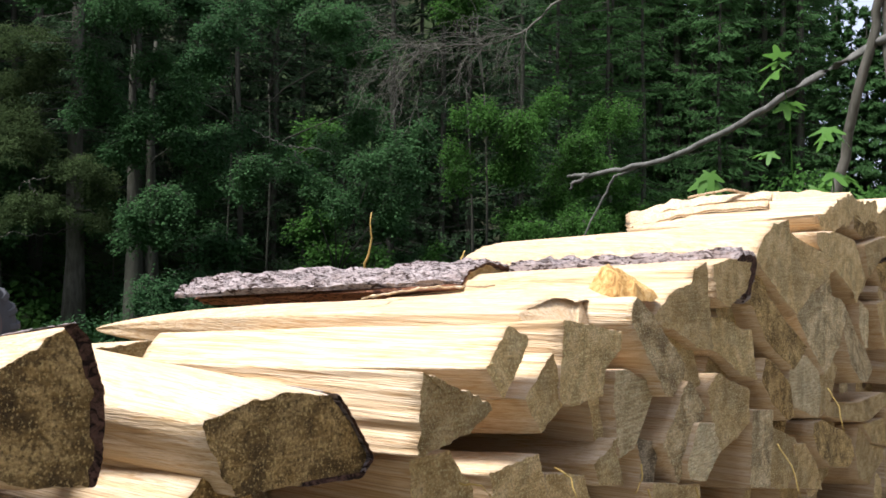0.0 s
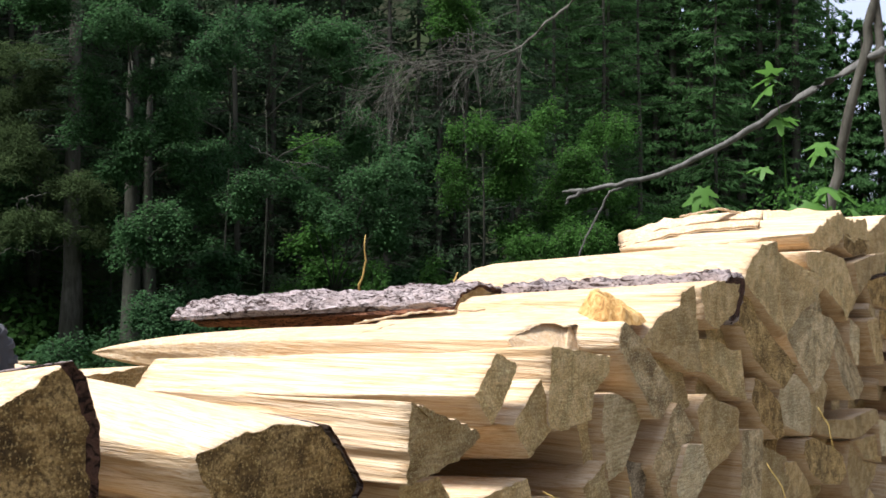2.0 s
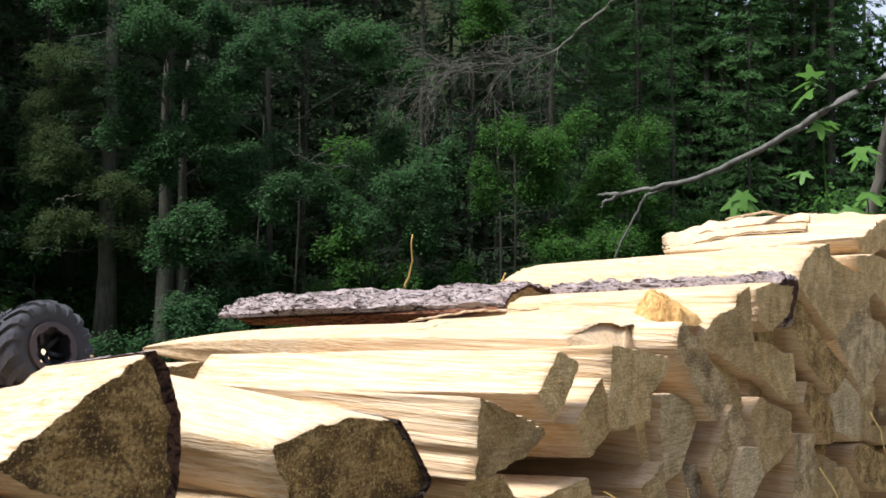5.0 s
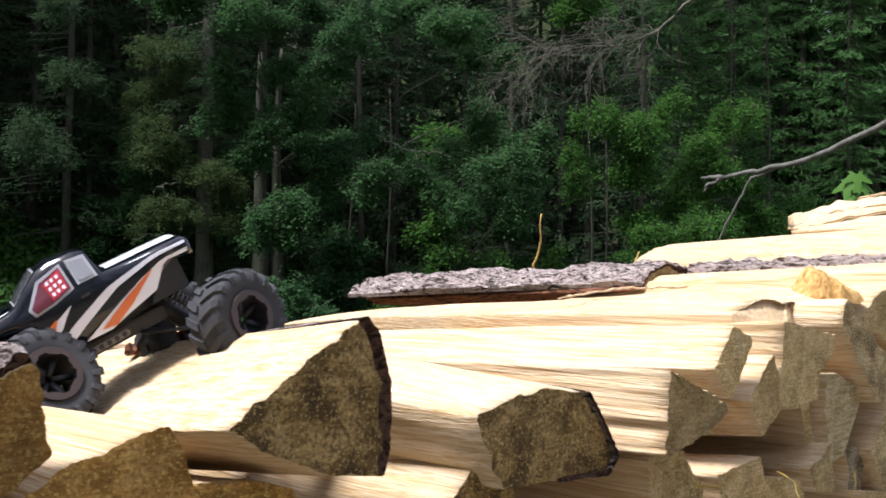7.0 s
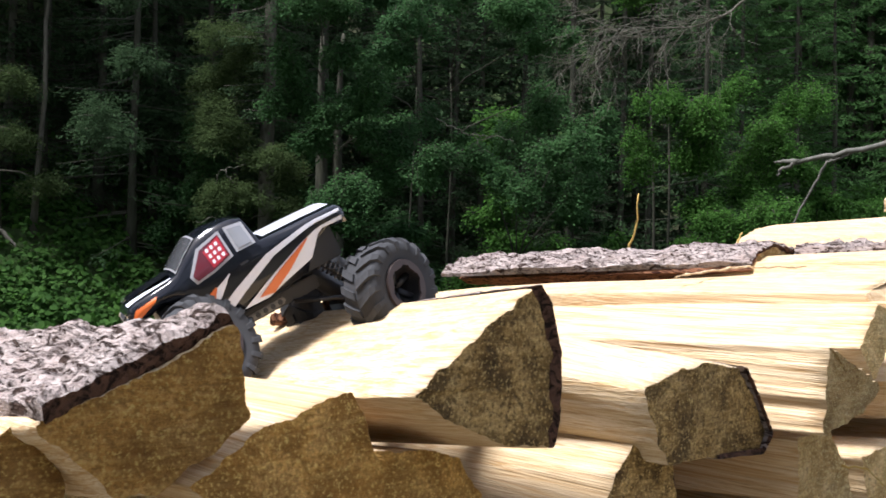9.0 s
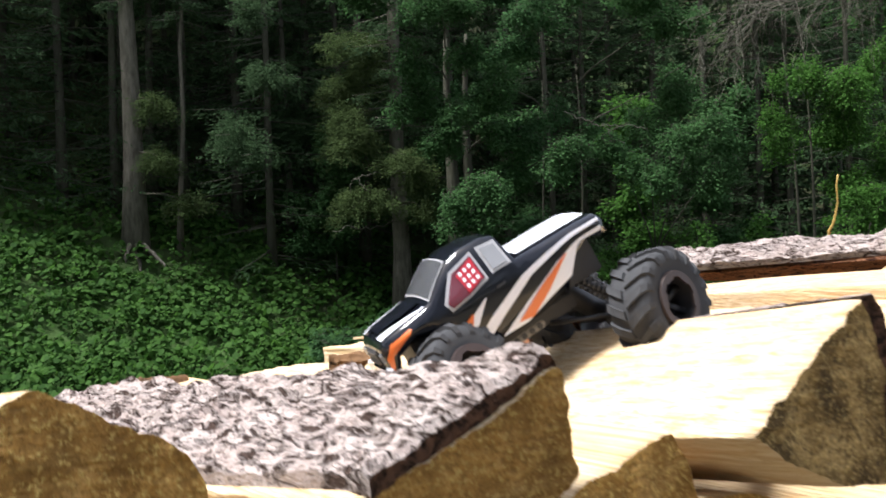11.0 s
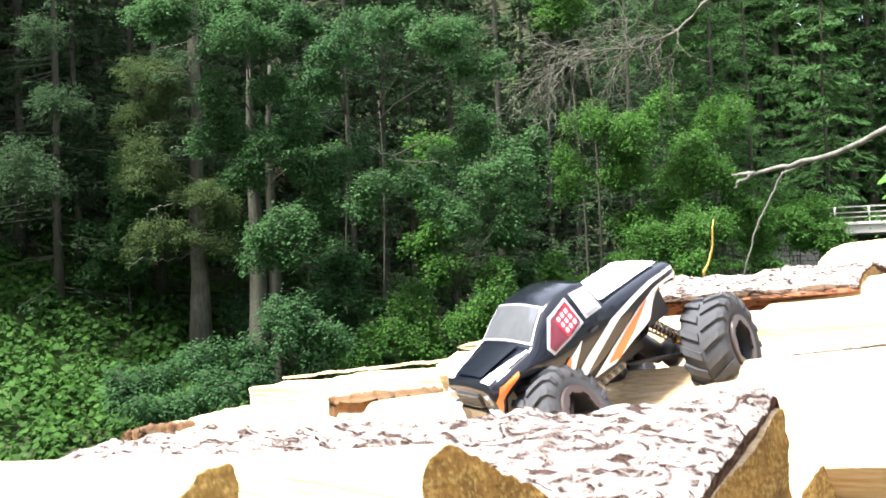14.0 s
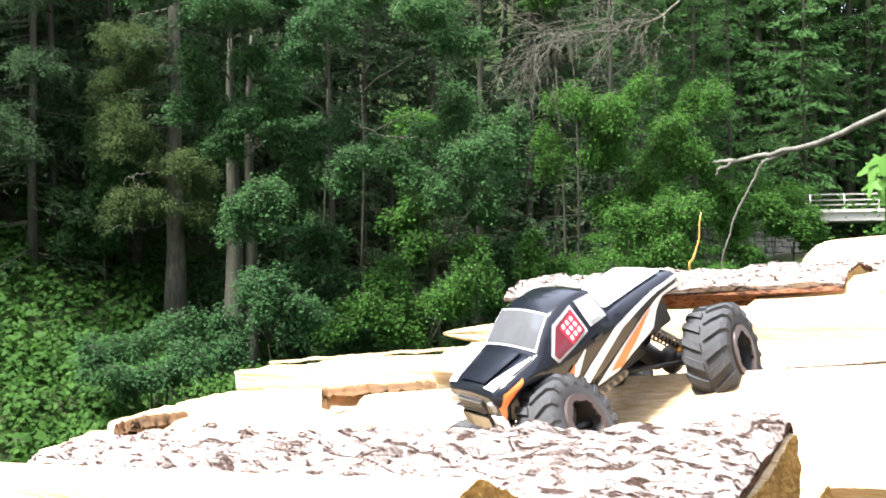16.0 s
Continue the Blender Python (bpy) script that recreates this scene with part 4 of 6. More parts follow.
def root_flare():
    """The bare roots that grip the bank under the pale trunk."""
    for k, (dx, dy, dz) in enumerate(((-0.5, -0.5, -0.75), (0.55, -0.6, -0.8), (1.1, -0.35, -0.7), (0.1, -0.8, -1.0))):
        o = Vector((0, 0, 0.9))
        path = limb([o, o + Vector((dx * 0.25, dy * 0.3, -0.5)), o + Vector((dx * 0.7, dy * 0.8, -0.5 + dz * 0.5)), o + Vector((dx * 1.2, dy * 1.3, -0.6 + dz))], 0.13, 0.04, 4, 0.03, 80 + k)
        v, f = tubes([path], 7)
        part("root", mesh_from("root", v, f, [TRUNK]), pale_spruce)


root_flare()
ALD, BRO = "alders by the brook", "broadleaf trees on the bank"
bough_tree("alder", -8.3, 28.0, 9.6, 0.36, 13, ((-7.8, 25.5, 7.8, 1.44, 0.45), (-8.5, 25.5, 6.4, 0.72, 0.76), (-8.4, 26.0, 5.7, 0.95, 0.61), (-7.6, 26.5, 6.8, 0.78, 0.47), (-7.7, 26.0, 8.9, 1.09, 0.47), (-7.5, 25.8, 5.0, 0.85, 0.5), (-7.9, 26.0, 4.2, 0.8, 0.48)), ALDER, "grey-stemmed alder with drooping layers of leaves", ALD)
bough_tree("alder", -7.85, 28.2, 9.8, 0.29, 14, ((-7.0, 25.0, 3.0, 1.04, 0.63), (-7.2, 25.0, 2.4, 0.89, 0.46), (-4.8, 26.0, 3.8, 0.91, 0.50), (-6.3, 27.0, 3.6, 0.77, 0.46), (-6.7, 26.0, 5.6, 0.85, 0.5), (-6.5, 26.4, 4.6, 0.7, 0.45)), ALDER, "slim alder with low hanging leafy boughs", ALD)
bough_tree("alder", -10.9, 30.6, 9.6, 0.09, 15, ((-10.3, 25.0, 8.5, 1.36, 0.59), (-9.3, 25.5, 9.0, 0.93, 0.39)), ALDER, "pale-leaved alder beside the grey spruce", ALD)
bough_tree("alder", -5.9, 28.9, 9.2, 0.045, 16, ((-5.4, 26.0, 7.8, 1.21, 0.61), (-5.9, 25.6, 6.7, 0.67, 0.42), (-6.4, 26.0, 8.3, 0.64, 0.43), (-6.8, 26.5, 5.7, 0.52, 0.84), (-5.7, 27.0, 4.8, 0.96, 0.65)), DUSKY, "slim alder with dark blue-green leaf layers", ALD)
bough_tree("alder", -4.98, 30.0, 9.6, 0.06, 17, ((-3.1, 27.0, 8.0, 1.32, 0.47), (-1.9, 27.0, 7.3, 0.80, 0.46), (-4.2, 27.5, 8.6, 0.67, 0.45), (-1.8, 29.0, 5.9, 1.02, 0.72), (-2.6, 29.0, 5.0, 0.85, 0.72)), ALDER, "alder with a high arching bough of pale leaves", ALD)
bough_tree("alder", -2.6, 27.9, 5.2, 0.045, 18, ((-2.6, 26.0, 3.3, 0.76, 0.67), (-1.5, 26.0, 4.1, 0.91, 0.64), (-1.0, 26.0, 3.1, 0.61, 0.76), (-3.6, 26.5, 4.2, 0.75, 0.45)), ALDER, "young alder with weeping fine leaves", ALD)
bough_tree("broadleaf_tree", 1.6, 32.4, 11.5, 0.08, 24, ((2.1, 31.0, 5.1, 1.40, 1.05), (1.4, 31.0, 6.3, 0.91, 0.74), (3.4, 32.0, 6.5, 1.13, 0.80), (0.9, 31.0, 4.6, 0.87, 0.87), (1.2, 33.0, 10.2, 1.14, 0.76), (0.9, 33.0, 10.6, 1.15, 0.57)), BRIGHT, "leafy light green broadleaf tree on the bank", BRO, stems=2)
bough_tree("broadleaf_tree", 4.8, 34.4, 8.5, 0.07, 25, ((4.4, 33.0, 5.3, 1.35, 1.16), (6.1, 34.0, 6.5, 1.02, 0.82), (4.4, 33.0, 3.8, 1.12, 0.75), (5.7, 34.0, 4.8, 0.78, 0.78)), BRIGHT, "spreading light green broadleaf tree on the bank", BRO)
SHR = "shrubs along the brook"
bough_tree("shrub", -8.8, 23.6, 2.6, 0.04, 30, ((-8.8, 23.5, -0.3, 0.86, 0.53), (-9.8, 23.0, -0.7, 0.83, 0.69), (-7.6, 23.0, -0.8, 0.97, 0.46), (-9.4, 22.6, -1.3, 0.87, 0.54), (-8.4, 22.6, -1.1, 0.69, 0.45)), DUSKY, "blue-green bush at the foot of the grey spruce", SHR, stems=4)
bough_tree("shrub", -6.5, 24.8, 2.8, 0.04, 31, ((-6.7, 24.0, 0.7, 0.80, 0.50), (-5.7, 24.5, 0.3, 0.84, 0.50), (-7.3, 24.0, -0.2, 0.56, 0.56)), DUSKY, "dusky green bush with hanging twigs", SHR, stems=3)
bough_tree("shrub", -2.8, 26.6, 2.9, 0.04, 32, ((-1.4, 26.0, 1.4, 0.73, 0.87), (-2.2, 26.0, 0.5, 0.87, 0.73), (-4.0, 26.5, 0.8, 1.04, 0.74), (-4.7, 26.0, -0.0, 0.88, 0.59), (-3.4, 26.0, -0.3, 0.88, 0.44)), BRIGHT, "mixed green bush over the brook", SHR, stems=4)
bough_tree("shrub", 3.8, 30.2, 2.9, 0.04, 33, ((4.1, 30.0, 2.8, 1.22, 0.75), (3.2, 30.0, 2.5, 0.85, 0.68), (3.9, 30.0, 2.0, 1.02, 0.68)), BRIGHT, "bright green bush by the brook", SHR, stems=3)


def bare_twigs():
    """Dead grey twigs that stick out of the dim understorey."""
    ob = tagged(new("dead_twig"), "bare grey crooked dead twig among the leaves", "branch", "dead twigs in the understorey")
    for k, pts in enumerate((((-4.68, 26.0, 4.87), (-4.2, 26.0, 4.62), (-3.7, 26.0, 4.45), (-3.1, 26.0, 4.4), (-2.6, 26.0, 4.25)), ((-3.7, 26.0, 4.45), (-3.5, 26.0, 4.1), (-3.2, 26.0, 3.95)))):
        v, f = tubes([limb(pts, 0.016, 0.006, 5, 0.045, 90 + k)], 6)
        part("twig", mesh_from("twig", v, f, [TWIGS]), ob)
    ob = tagged(new("dead_twig"), "bare pale forked dead twig on the spruce", "branch", "dead twigs in the understorey")
    for k, pts in enumerate((((-10.3, 29.0, 3.9), (-10.5, 27.6, 3.75), (-10.8, 27.0, 3.6), (-11.05, 27.0, 3.4), (-11.1, 27.0, 3.15)), ((-10.8, 27.0, 3.6), (-10.75, 27.0, 3.4), (-10.6, 27.0, 3.25)), ((-10.3, 29.1, 2.4), (-10.7, 27.6, 2.15), (-11.2, 27.0, 2.2), (-11.6, 27.0, 2.1)))):
        v, f = tubes([limb(pts, 0.018, 0.008, 5, 0.05, 95 + k)], 6)
        part("twig", mesh_from("twig", v, f, [TWIGS]), ob)


bare_twigs()

def understorey():
    """Dim young trees that fill the shade between the larger ones."""
    rr = random.Random(77)
    for k, (x, y, h, m) in enumerate(((-12.6, 29.6, 5.0, ALDER), (-9.6, 30.4, 8.0, DUSKY), (-7.0, 30.2, 8.6, ALDER), (-6.2, 28.0, 4.6, DUSKY), (-3.4, 30.4, 8.6, BRIGHT), (-1.2, 30.6, 9.0, ALDER), (0.6, 29.4, 6.0, BRIGHT), (2.8, 33.5, 9.4, BRIGHT), (6.6, 35.0, 8.4, BRIGHT), (-4.6, 27.4, 2.6, DUSKY))):
        base = ground_z(x, y)
        layers = []
        for j in range(9):
            f = (j + rr.random()) / 9
            a = rr.uniform(0, 6.28)
            o = rr.uniform(0.3, 1.3) * (1.15 - 0.6 * f)
            layers.append((x + math.cos(a) * o, y + math.sin(a) * o * 0.6 - 0.3, base + h * (0.22 + 0.8 * f), rr.uniform(0.6, 1.0), rr.uniform(0.35, 0.6)))
        bough_tree("young_tree", x, y, h, 0.035, 500 + k, layers, m, "young leafy tree in the shade of the bank", "young trees in the shade", size=0.11, dense=0.5)


understorey()
R = random.Random(5)
for i in range(90):
    a = radians(-50 + i * 0.8 + R.uniform(-1, 1))
    d = (R.uniform(33.5, 37), R.uniform(37, 42), R.uniform(43, 52))[i % 3]
    far = a > radians(5)
    d += 10 if far else 0
    d -= 1.5 if a < radians(-20) else 0
    x, y = math.sin(a) * d, math.cos(a) * d
    hh = R.uniform(20, 27) if a < radians(20.5) else R.uniform(17, 20) - 0.6 * (math.degrees(a) - 20.5)
    if 12 < math.degrees(a) < 27 and d < 55:
        d += 16
        x, y = math.sin(a) * d, math.cos(a) * d
    spruce(x, y, max(6, hh), 100 + i, reach=R.uniform(2.4, 3.4), bare=0.02, sprays=(7500, 3800, 3200)[i % 3], mat=FAR_NEEDLES if far else NEEDLES, size=(0.20, 0.50, 0.60)[i % 3], r0=R.uniform(0.12, 0.18), label="tall spruce in the dim forest behind the brook")
for i in range(24):
    a = radians(3 + i * 0.8)
    d = 64 + 9 * (i % 3)
    spruce(math.sin(a) * d, math.cos(a) * d, R.uniform(25, 31), 400 + i, reach=R.uniform(3.2, 4.2), bare=0.02, sprays=4800, mat=FAR_NEEDLES, size=0.44, label="tall spruce on the far slope beyond the bridge")
for i in range(16):
    a = radians(6 + i * 0.92)
    spruce(math.sin(a) * 60, math.cos(a) * 60, R.uniform(24, 30), 440 + i, reach=R.uniform(3.0, 3.8), bare=0.02, sprays=7500, mat=FAR_NEEDLES, size=0.36, label="tall spruce on the far slope beyond the bridge")
# unseen spruces added behind the walk to hold back sky light and darken reflections
for i in range(15):
    a = radians(95 + i * 10.5 + R.uniform(-3, 3))
    d = R.uniform(13, 20)
    spruce(math.sin(a) * d, math.cos(a) * d, R.uniform(13, 17), 600 + i, reach=3.4, bare=0.02, sprays=2600, mat=NEEDLES, size=0.6, z=-0.2, label="dark spruce added out of view to hold back sky light")
# shrubs beside the fallen limb
for i, (deg, d, h, w) in enumerate(((24, 22, 4.6, 1.8), (27, 18, 4.2, 1.6), (20, 20, 4.2, 1.5), (8.6, 33, 3.4, 1.7), (5.2, 31, 3.6, 1.6))):
    a = radians(deg)
    broadleaf(math.sin(a) * d, math.cos(a) * d, h, 300 + i, crown=(w, w, 2), base=0.3, clumps=30, leaves=240, mat=BRIGHT, size=0.10, z=-1.8, r0=0.05, clump=0.8, kind_name="shrub", label="dense green shrub beyond the stack", group="shrubs along the brook")


for k, q in enumerate(((8.4, 43.0, 3.3, 1.03, 0.64), (10.4, 43.0, 3.6, 1.19, 0.84), (11.6, 43.0, 2.9, 0.85, 0.65), (10.4, 46.0, 4.2, 1.06, 0.63))):
    bough_tree("shrub", q[0], q[1] + 0.5, max(1.5, q[2] - ground_z(q[0], q[1] + 0.5)), 0.04, 340 + k, (q, (q[0] + 0.6, q[1], q[2] - 0.5, q[3] * 0.8, q[4])), BRIGHT, "bright green bush before the stone wall", "shrubs along the brook", size=0.12, stems=3)
for i, (deg, d, w) in enumerate(((12.0, 51.5, 1.3), (13.6, 52, 1.6), (14.6, 52.5, 1.3), (10.6, 50, 1.2))):
    a = radians(deg)
    broadleaf(math.sin(a) * d, math.cos(a) * d, 2.3, 350 + i, crown=(w, w, 2), base=0.1, clumps=20, leaves=300, mat=BRIGHT, size=0.13, z=2.4, r0=0.05, clump=0.8, kind_name="shrub", label="bright green shrub above the stone wall", group="shrubs along the brook")
for i in range(7):
    a = radians(21.6 + i * 0.75)
    spruce(math.sin(a) * 60, math.cos(a) * 60, 15.5 - 0.35 * i + R.uniform(-0.7, 0.7), 700 + i, reach=3.4, bare=0.02, sprays=6500, mat=FAR_NEEDLES, size=0.45, label="tall spruce on the far slope beyond the bridge")


def undergrowth():
    """Broad-leaved plants in tufts all over the bank, with bare earth between."""
    rng = np.random.default_rng(3)
    n = 10500
    d = rng.uniform(15, 37, n)
    a = np.radians(rng.uniform(-47, 6, n))
    x, y = np.sin(a) * d, np.cos(a) * d
    keep = vnoise(x * 0.8, y * 0.8, 4) + 0.5 * vnoise(x * 0.25, y * 0.25, 9) > 0.46
    cen, ax, sz = [], [], []
    for u, v in zip(x[keep], y[keep]):
        g = ground_z(u, v)
        k = rng.integers(7, 15)
        r, t = rng.uniform(0.05, 0.5, k), rng.uniform(0, 6.28, k)
        tall = rng.uniform(0.25, 0.75)
        cen.append(np.stack([u + r * np.cos(t), v + r * np.sin(t), g + tall * (1.05 - r) * rng.uniform(0.5, 1.1, k)], 1))
        ax.append(np.stack([np.cos(t) * 0.8 - 0.1 * u / 20, np.sin(t) * 0.8 - 0.5, rng.normal(-0.55, 0.25, k)], 1))
        sz.append(rng.uniform(0.09, 0.22, k) * rng.uniform(0.65, 1.35))
    me = broad_leaves_mesh("undergrowth", np.concatenate(cen), np.concatenate(ax), np.concatenate(sz), 0.42, UNDER, rng, 0.35)
    tagged(new("undergrowth", me), "dense broad-leaved green undergrowth on the steep bank", "undergrowth", kind="stuff")


undergrowth()

# ---- plain materials for the truck and small things ----
def plain(name, c, rough=0.4, metal=0.0, spec=0.5, coat=0.0, grain=0.08):
    m = Mat(name, rough, spec, metal)
    m.b.inputs["Coat Weight"].default_value = coat
    m.b.inputs["Coat Roughness"].default_value = 0.08
    n = m.noise((60, 60, 60), 4.0, 0.6)
    return m.done(m.mix(m.math("MULTIPLY", n, grain), c, tuple(v * 0.5 for v in c)), n if rough > 0.2 else None, 0.0004, 0.3)


BLACK = plain("black_paint", (0.006, 0.007, 0.011), 0.12, spec=0.3, coat=0.25, grain=0.0)
WHITE = plain("white_paint", (0.72, 0.73, 0.80), 0.25, coat=0.5)
ORANGE = plain("orange_paint", (0.624, 0.136, 0.024), 0.3, coat=0.4)
SILVER = plain("silver_paint", (0.36, 0.36, 0.375), 0.3, metal=0.2)
GLASSY = plain("grey_window", (0.22, 0.23, 0.25), 0.10, coat=0.2)
SCREEN = plain("clear_plastic_windscreen", (0.085, 0.088, 0.096), 0.05, spec=0.5, coat=0.3, grain=0.9)
SPRING = plain("dark_spring_steel", (0.16, 0.15, 0.14), 0.4, metal=0.6)
DARKRED = plain("dark_red_window", (0.10, 0.012, 0.02), 0.15, coat=0.8)
REDNET = plain("red_window_net", (0.36, 0.012, 0.025), 0.35)
RUBBER = plain("dusty_rubber", (0.048, 0.049, 0.052), 0.85, spec=0.2, grain=0.5)
DARK = plain("dark_plastic", (0.02, 0.02, 0.022), 0.5)
STEEL = plain("bare_steel", (0.5, 0.48, 0.45), 0.35, metal=0.9)
RIMRING = plain("copper_brown_ring", (0.050, 0.034, 0.030), 0.5, metal=0.3)
GOLDISH = plain("gold_anodised", (0.6, 0.36, 0.08), 0.35, metal=0.8)

# ---- the toy truck ----
# stations of the body shell: x, half width at sill, at belt, at top, heights of sill, belt, top
OLD_X = (-0.158, -0.125, -0.092, -0.070, -0.032, -0.012, 0.020, 0.042, 0.066, 0.090, 0.110, 0.150, 0.208)
NEW_X = (-0.138, -0.108, -0.080, -0.060, -0.020, 0.001, 0.033, 0.053, 0.074, 0.092, 0.104, 0.126, 0.168)
SY, SZ = 0.86, 0.78


def fx(x):
    return float(np.interp(x, OLD_X, NEW_X))


SHELL = (
    (0.208, 0.058, 0.064, 0.054, 0.050, 0.096, 0.106),
    (0.200, 0.066, 0.072, 0.062, 0.052, 0.104, 0.115),
    (0.185, 0.068, 0.076, 0.066, 0.085, 0.108, 0.119),
    (0.150, 0.070, 0.079, 0.068, 0.096, 0.111, 0.123),
    (0.110, 0.070, 0.079, 0.070, 0.084, 0.112, 0.126),
    (0.092, 0.072, 0.079, 0.070, 0.046, 0.113, 0.129),
    (0.066, 0.073, 0.079, 0.066, 0.030, 0.114, 0.149),
    (0.042, 0.073, 0.078, 0.061, 0.027, 0.115, 0.167),
    (0.020, 0.073, 0.078, 0.060, 0.025, 0.115, 0.173),
    (-0.012, 0.073, 0.078, 0.060, 0.025, 0.115, 0.171),
    (-0.025, 0.073, 0.078, 0.060, 0.026, 0.114, 0.165),
    (-0.033, 0.073, 0.078, 0.068, 0.027, 0.113, 0.118),
    (-0.070, 0.074, 0.078, 0.068, 0.034, 0.112, 0.117),
    (-0.092, 0.074, 0.080, 0.068, 0.070, 0.112, 0.117),
    (-0.125, 0.074, 0.080, 0.068, 0.088, 0.111, 0.116),
    (-0.150, 0.073, 0.078, 0.067, 0.082, 0.109, 0.115),
    (-0.158, 0.066, 0.072, 0.063, 0.080, 0.104, 0.110),
)
SHELL = tuple((fx(q[0]), q[1] * SY, q[2] * SY, q[3] * SY, q[4] * SZ, q[5] * SZ, q[6] * SZ) for q in SHELL)


def ring(st):
    x, ws, wb, wt, zs, zb, zt = st
    half = [(ws, zs), (ws * 0.35 + wb * 0.65, zs * 0.6 + zb * 0.4), (wb, zs * 0.25 + zb * 0.75), (wb * 0.985, zb), (wb * 0.3 + wt * 0.7, zb * 0.35 + zt * 0.65), (wt, zt * 0.97 + zb * 0.03), (wt * 0.9, zt), (wt * 0.45, zt + 0.002)]
    return [(x, y, z) for y, z in half] + [(x, 0, zt + 0.003)] + [(x, -y, z) for y, z in reversed(half)]


def shell_y(x, z):
    """Half width of the shell at a place along it and a height."""
    xs = [s[0] for s in SHELL]
    i = max(k for k in range(len(xs)) if xs[k] >= min(x, xs[0]))
    i = min(i, len(xs) - 2)
    f = (xs[i] - x) / (xs[i] - xs[i + 1])
    a, b = ring(SHELL[i])[:8], ring(SHELL[i + 1])[:8]
    q = [(a[k][1] * (1 - f) + b[k][1] * f, a[k][2] * (1 - f) + b[k][2] * f) for k in range(8)]
    return float(np.interp(z, [v[1] for v in q], [v[0] for v in q]))


def decal(name, upper, lower, mat, parent, side=1, lift=0.0012, label=""):
    """A painted or glazed patch that follows the shell's side, between two lines of (x, z)."""
    n, r = 14, 4
    verts, faces = [], []
    ua, la = (np.array([(fx(x), z * SZ) for x, z in line]) for line in (upper, lower))
    for i in range(n + 1):
        t = i / n
        a = [np.interp(t, np.linspace(0, 1, len(ua)), ua[:, k]) for k in (0, 1)]
        b = [np.interp(t, np.linspace(0, 1, len(la)), la[:, k]) for k in (0, 1)]
        for j in range(r + 1):
            f = j / r
            x, z = a[0] * (1 - f) + b[0] * f, a[1] * (1 - f) + b[1] * f
            verts.append((x, side * (shell_y(x, z) + lift), z))
    for i in range(n):
        for j in range(r):
            k = i * (r + 1) + j
            faces.append((k, k + 1, k + r + 2, k + r + 1) if side < 0 else (k, k + r + 1, k + r + 2, k + 1))
    part(name, mesh_from(name, verts, faces, [mat]), parent, label)


def rod(name, a, b, r, mat, parent, label="", sides=10):
    a, b = Vector(a), Vector(b)
    v, f = tubes([[(*a, r), (*(a * 0.5 + b * 0.5), r), (*b, r)]], sides)
    return part(name, mesh_from(name, v, f, [mat]), parent, label)


def box_part(name, size, mat, parent, at, label="", bevel=0.002):
    bm = bmesh.new()
    bmesh.ops.create_cube(bm, size=1.0)
    bmesh.ops.scale(bm, vec=size, verts=bm.verts)
    bmesh.ops.bevel(bm, geom=bm.edges[:], offset=bevel, segments=2, affect="EDGES")
    return part(name, bm_mesh(name, bm, mat, False), parent, label, at)


def spring_path(a, b, r, turns, n=90):
    a, b = Vector(a), Vector(b)
    d = (b - a).normalized()
    e = d.orthogonal().normalized()
    f = d.cross(e)
    return [(*(a + (b - a) * (i / n) + (e * math.cos(i / n * turns * 6.2832) + f * math.sin(i / n * turns * 6.2832)) * r), 0.0015) for i in range(n + 1)]


TYRE_R, TYRE_W = 0.0675, 0.060


def tyre_mesh():
    prof = [(-0.45, 0.50), (-0.50, 0.68), (-0.49, 0.86), (-0.40, 0.93), (-0.2, 0.955), (0, 0.96), (0.2, 0.955), (0.40, 0.93), (0.49, 0.86), (0.50, 0.68), (0.45, 0.50)]
    n = 56
    verts, faces = [], []
    for i in range(n):
        a = 2 * math.pi * i / n
        for w, r in prof:
            verts.append((math.cos(a) * r * TYRE_R, w * TYRE_W, math.sin(a) * r * TYRE_R))
    m = len(prof)
    for i in range(n):
        for j in range(m - 1):
            p, q = i * m + j, ((i + 1) % n) * m + j
            faces.append((p, p + 1, q + 1, q))
    return mesh_from("tyre", verts, faces, [RUBBER])


LUGS = 17


def lug_mesh(row):
    """One chevron lug of the tread, wrapping over the shoulder."""
    verts, faces = [], []
    line = ((0.03, 0.0, 0.955, 1.01), (0.24, 0.10, 0.95, 1.015), (0.42, 0.20, 0.92, 0.995), (0.515, 0.25, 0.84, 0.90), (0.525, 0.27, 0.74, 0.76))
    for w, lag, lo, hi in line:
        wid = 0.075 if w < 0.5 else 0.06
        for da, r in ((-wid * 1.15, lo - 0.03), (-wid, hi), (wid, hi), (wid * 1.15, lo - 0.03)):
            a = lag + da
            y = row * w * TYRE_W * (1.0 if r > lo else 0.97)
            verts.append((math.cos(a) * r * TYRE_R, y, math.sin(a) * r * TYRE_R))
    for j in range(len(line) - 1):
        for i in range(3):
            p = j * 4 + i
            faces.append((p, p + 1, p + 5, p + 4) if row < 0 else (p, p + 4, p + 5, p + 1))
    for e in (0, len(line) - 1):
        faces.append((e * 4, e * 4 + 1, e * 4 + 2, e * 4 + 3))
    return mesh_from("lug", verts, faces, [RUBBER], smooth=False)


LUG = {1: lug_mesh(1), -1: lug_mesh(-1)}


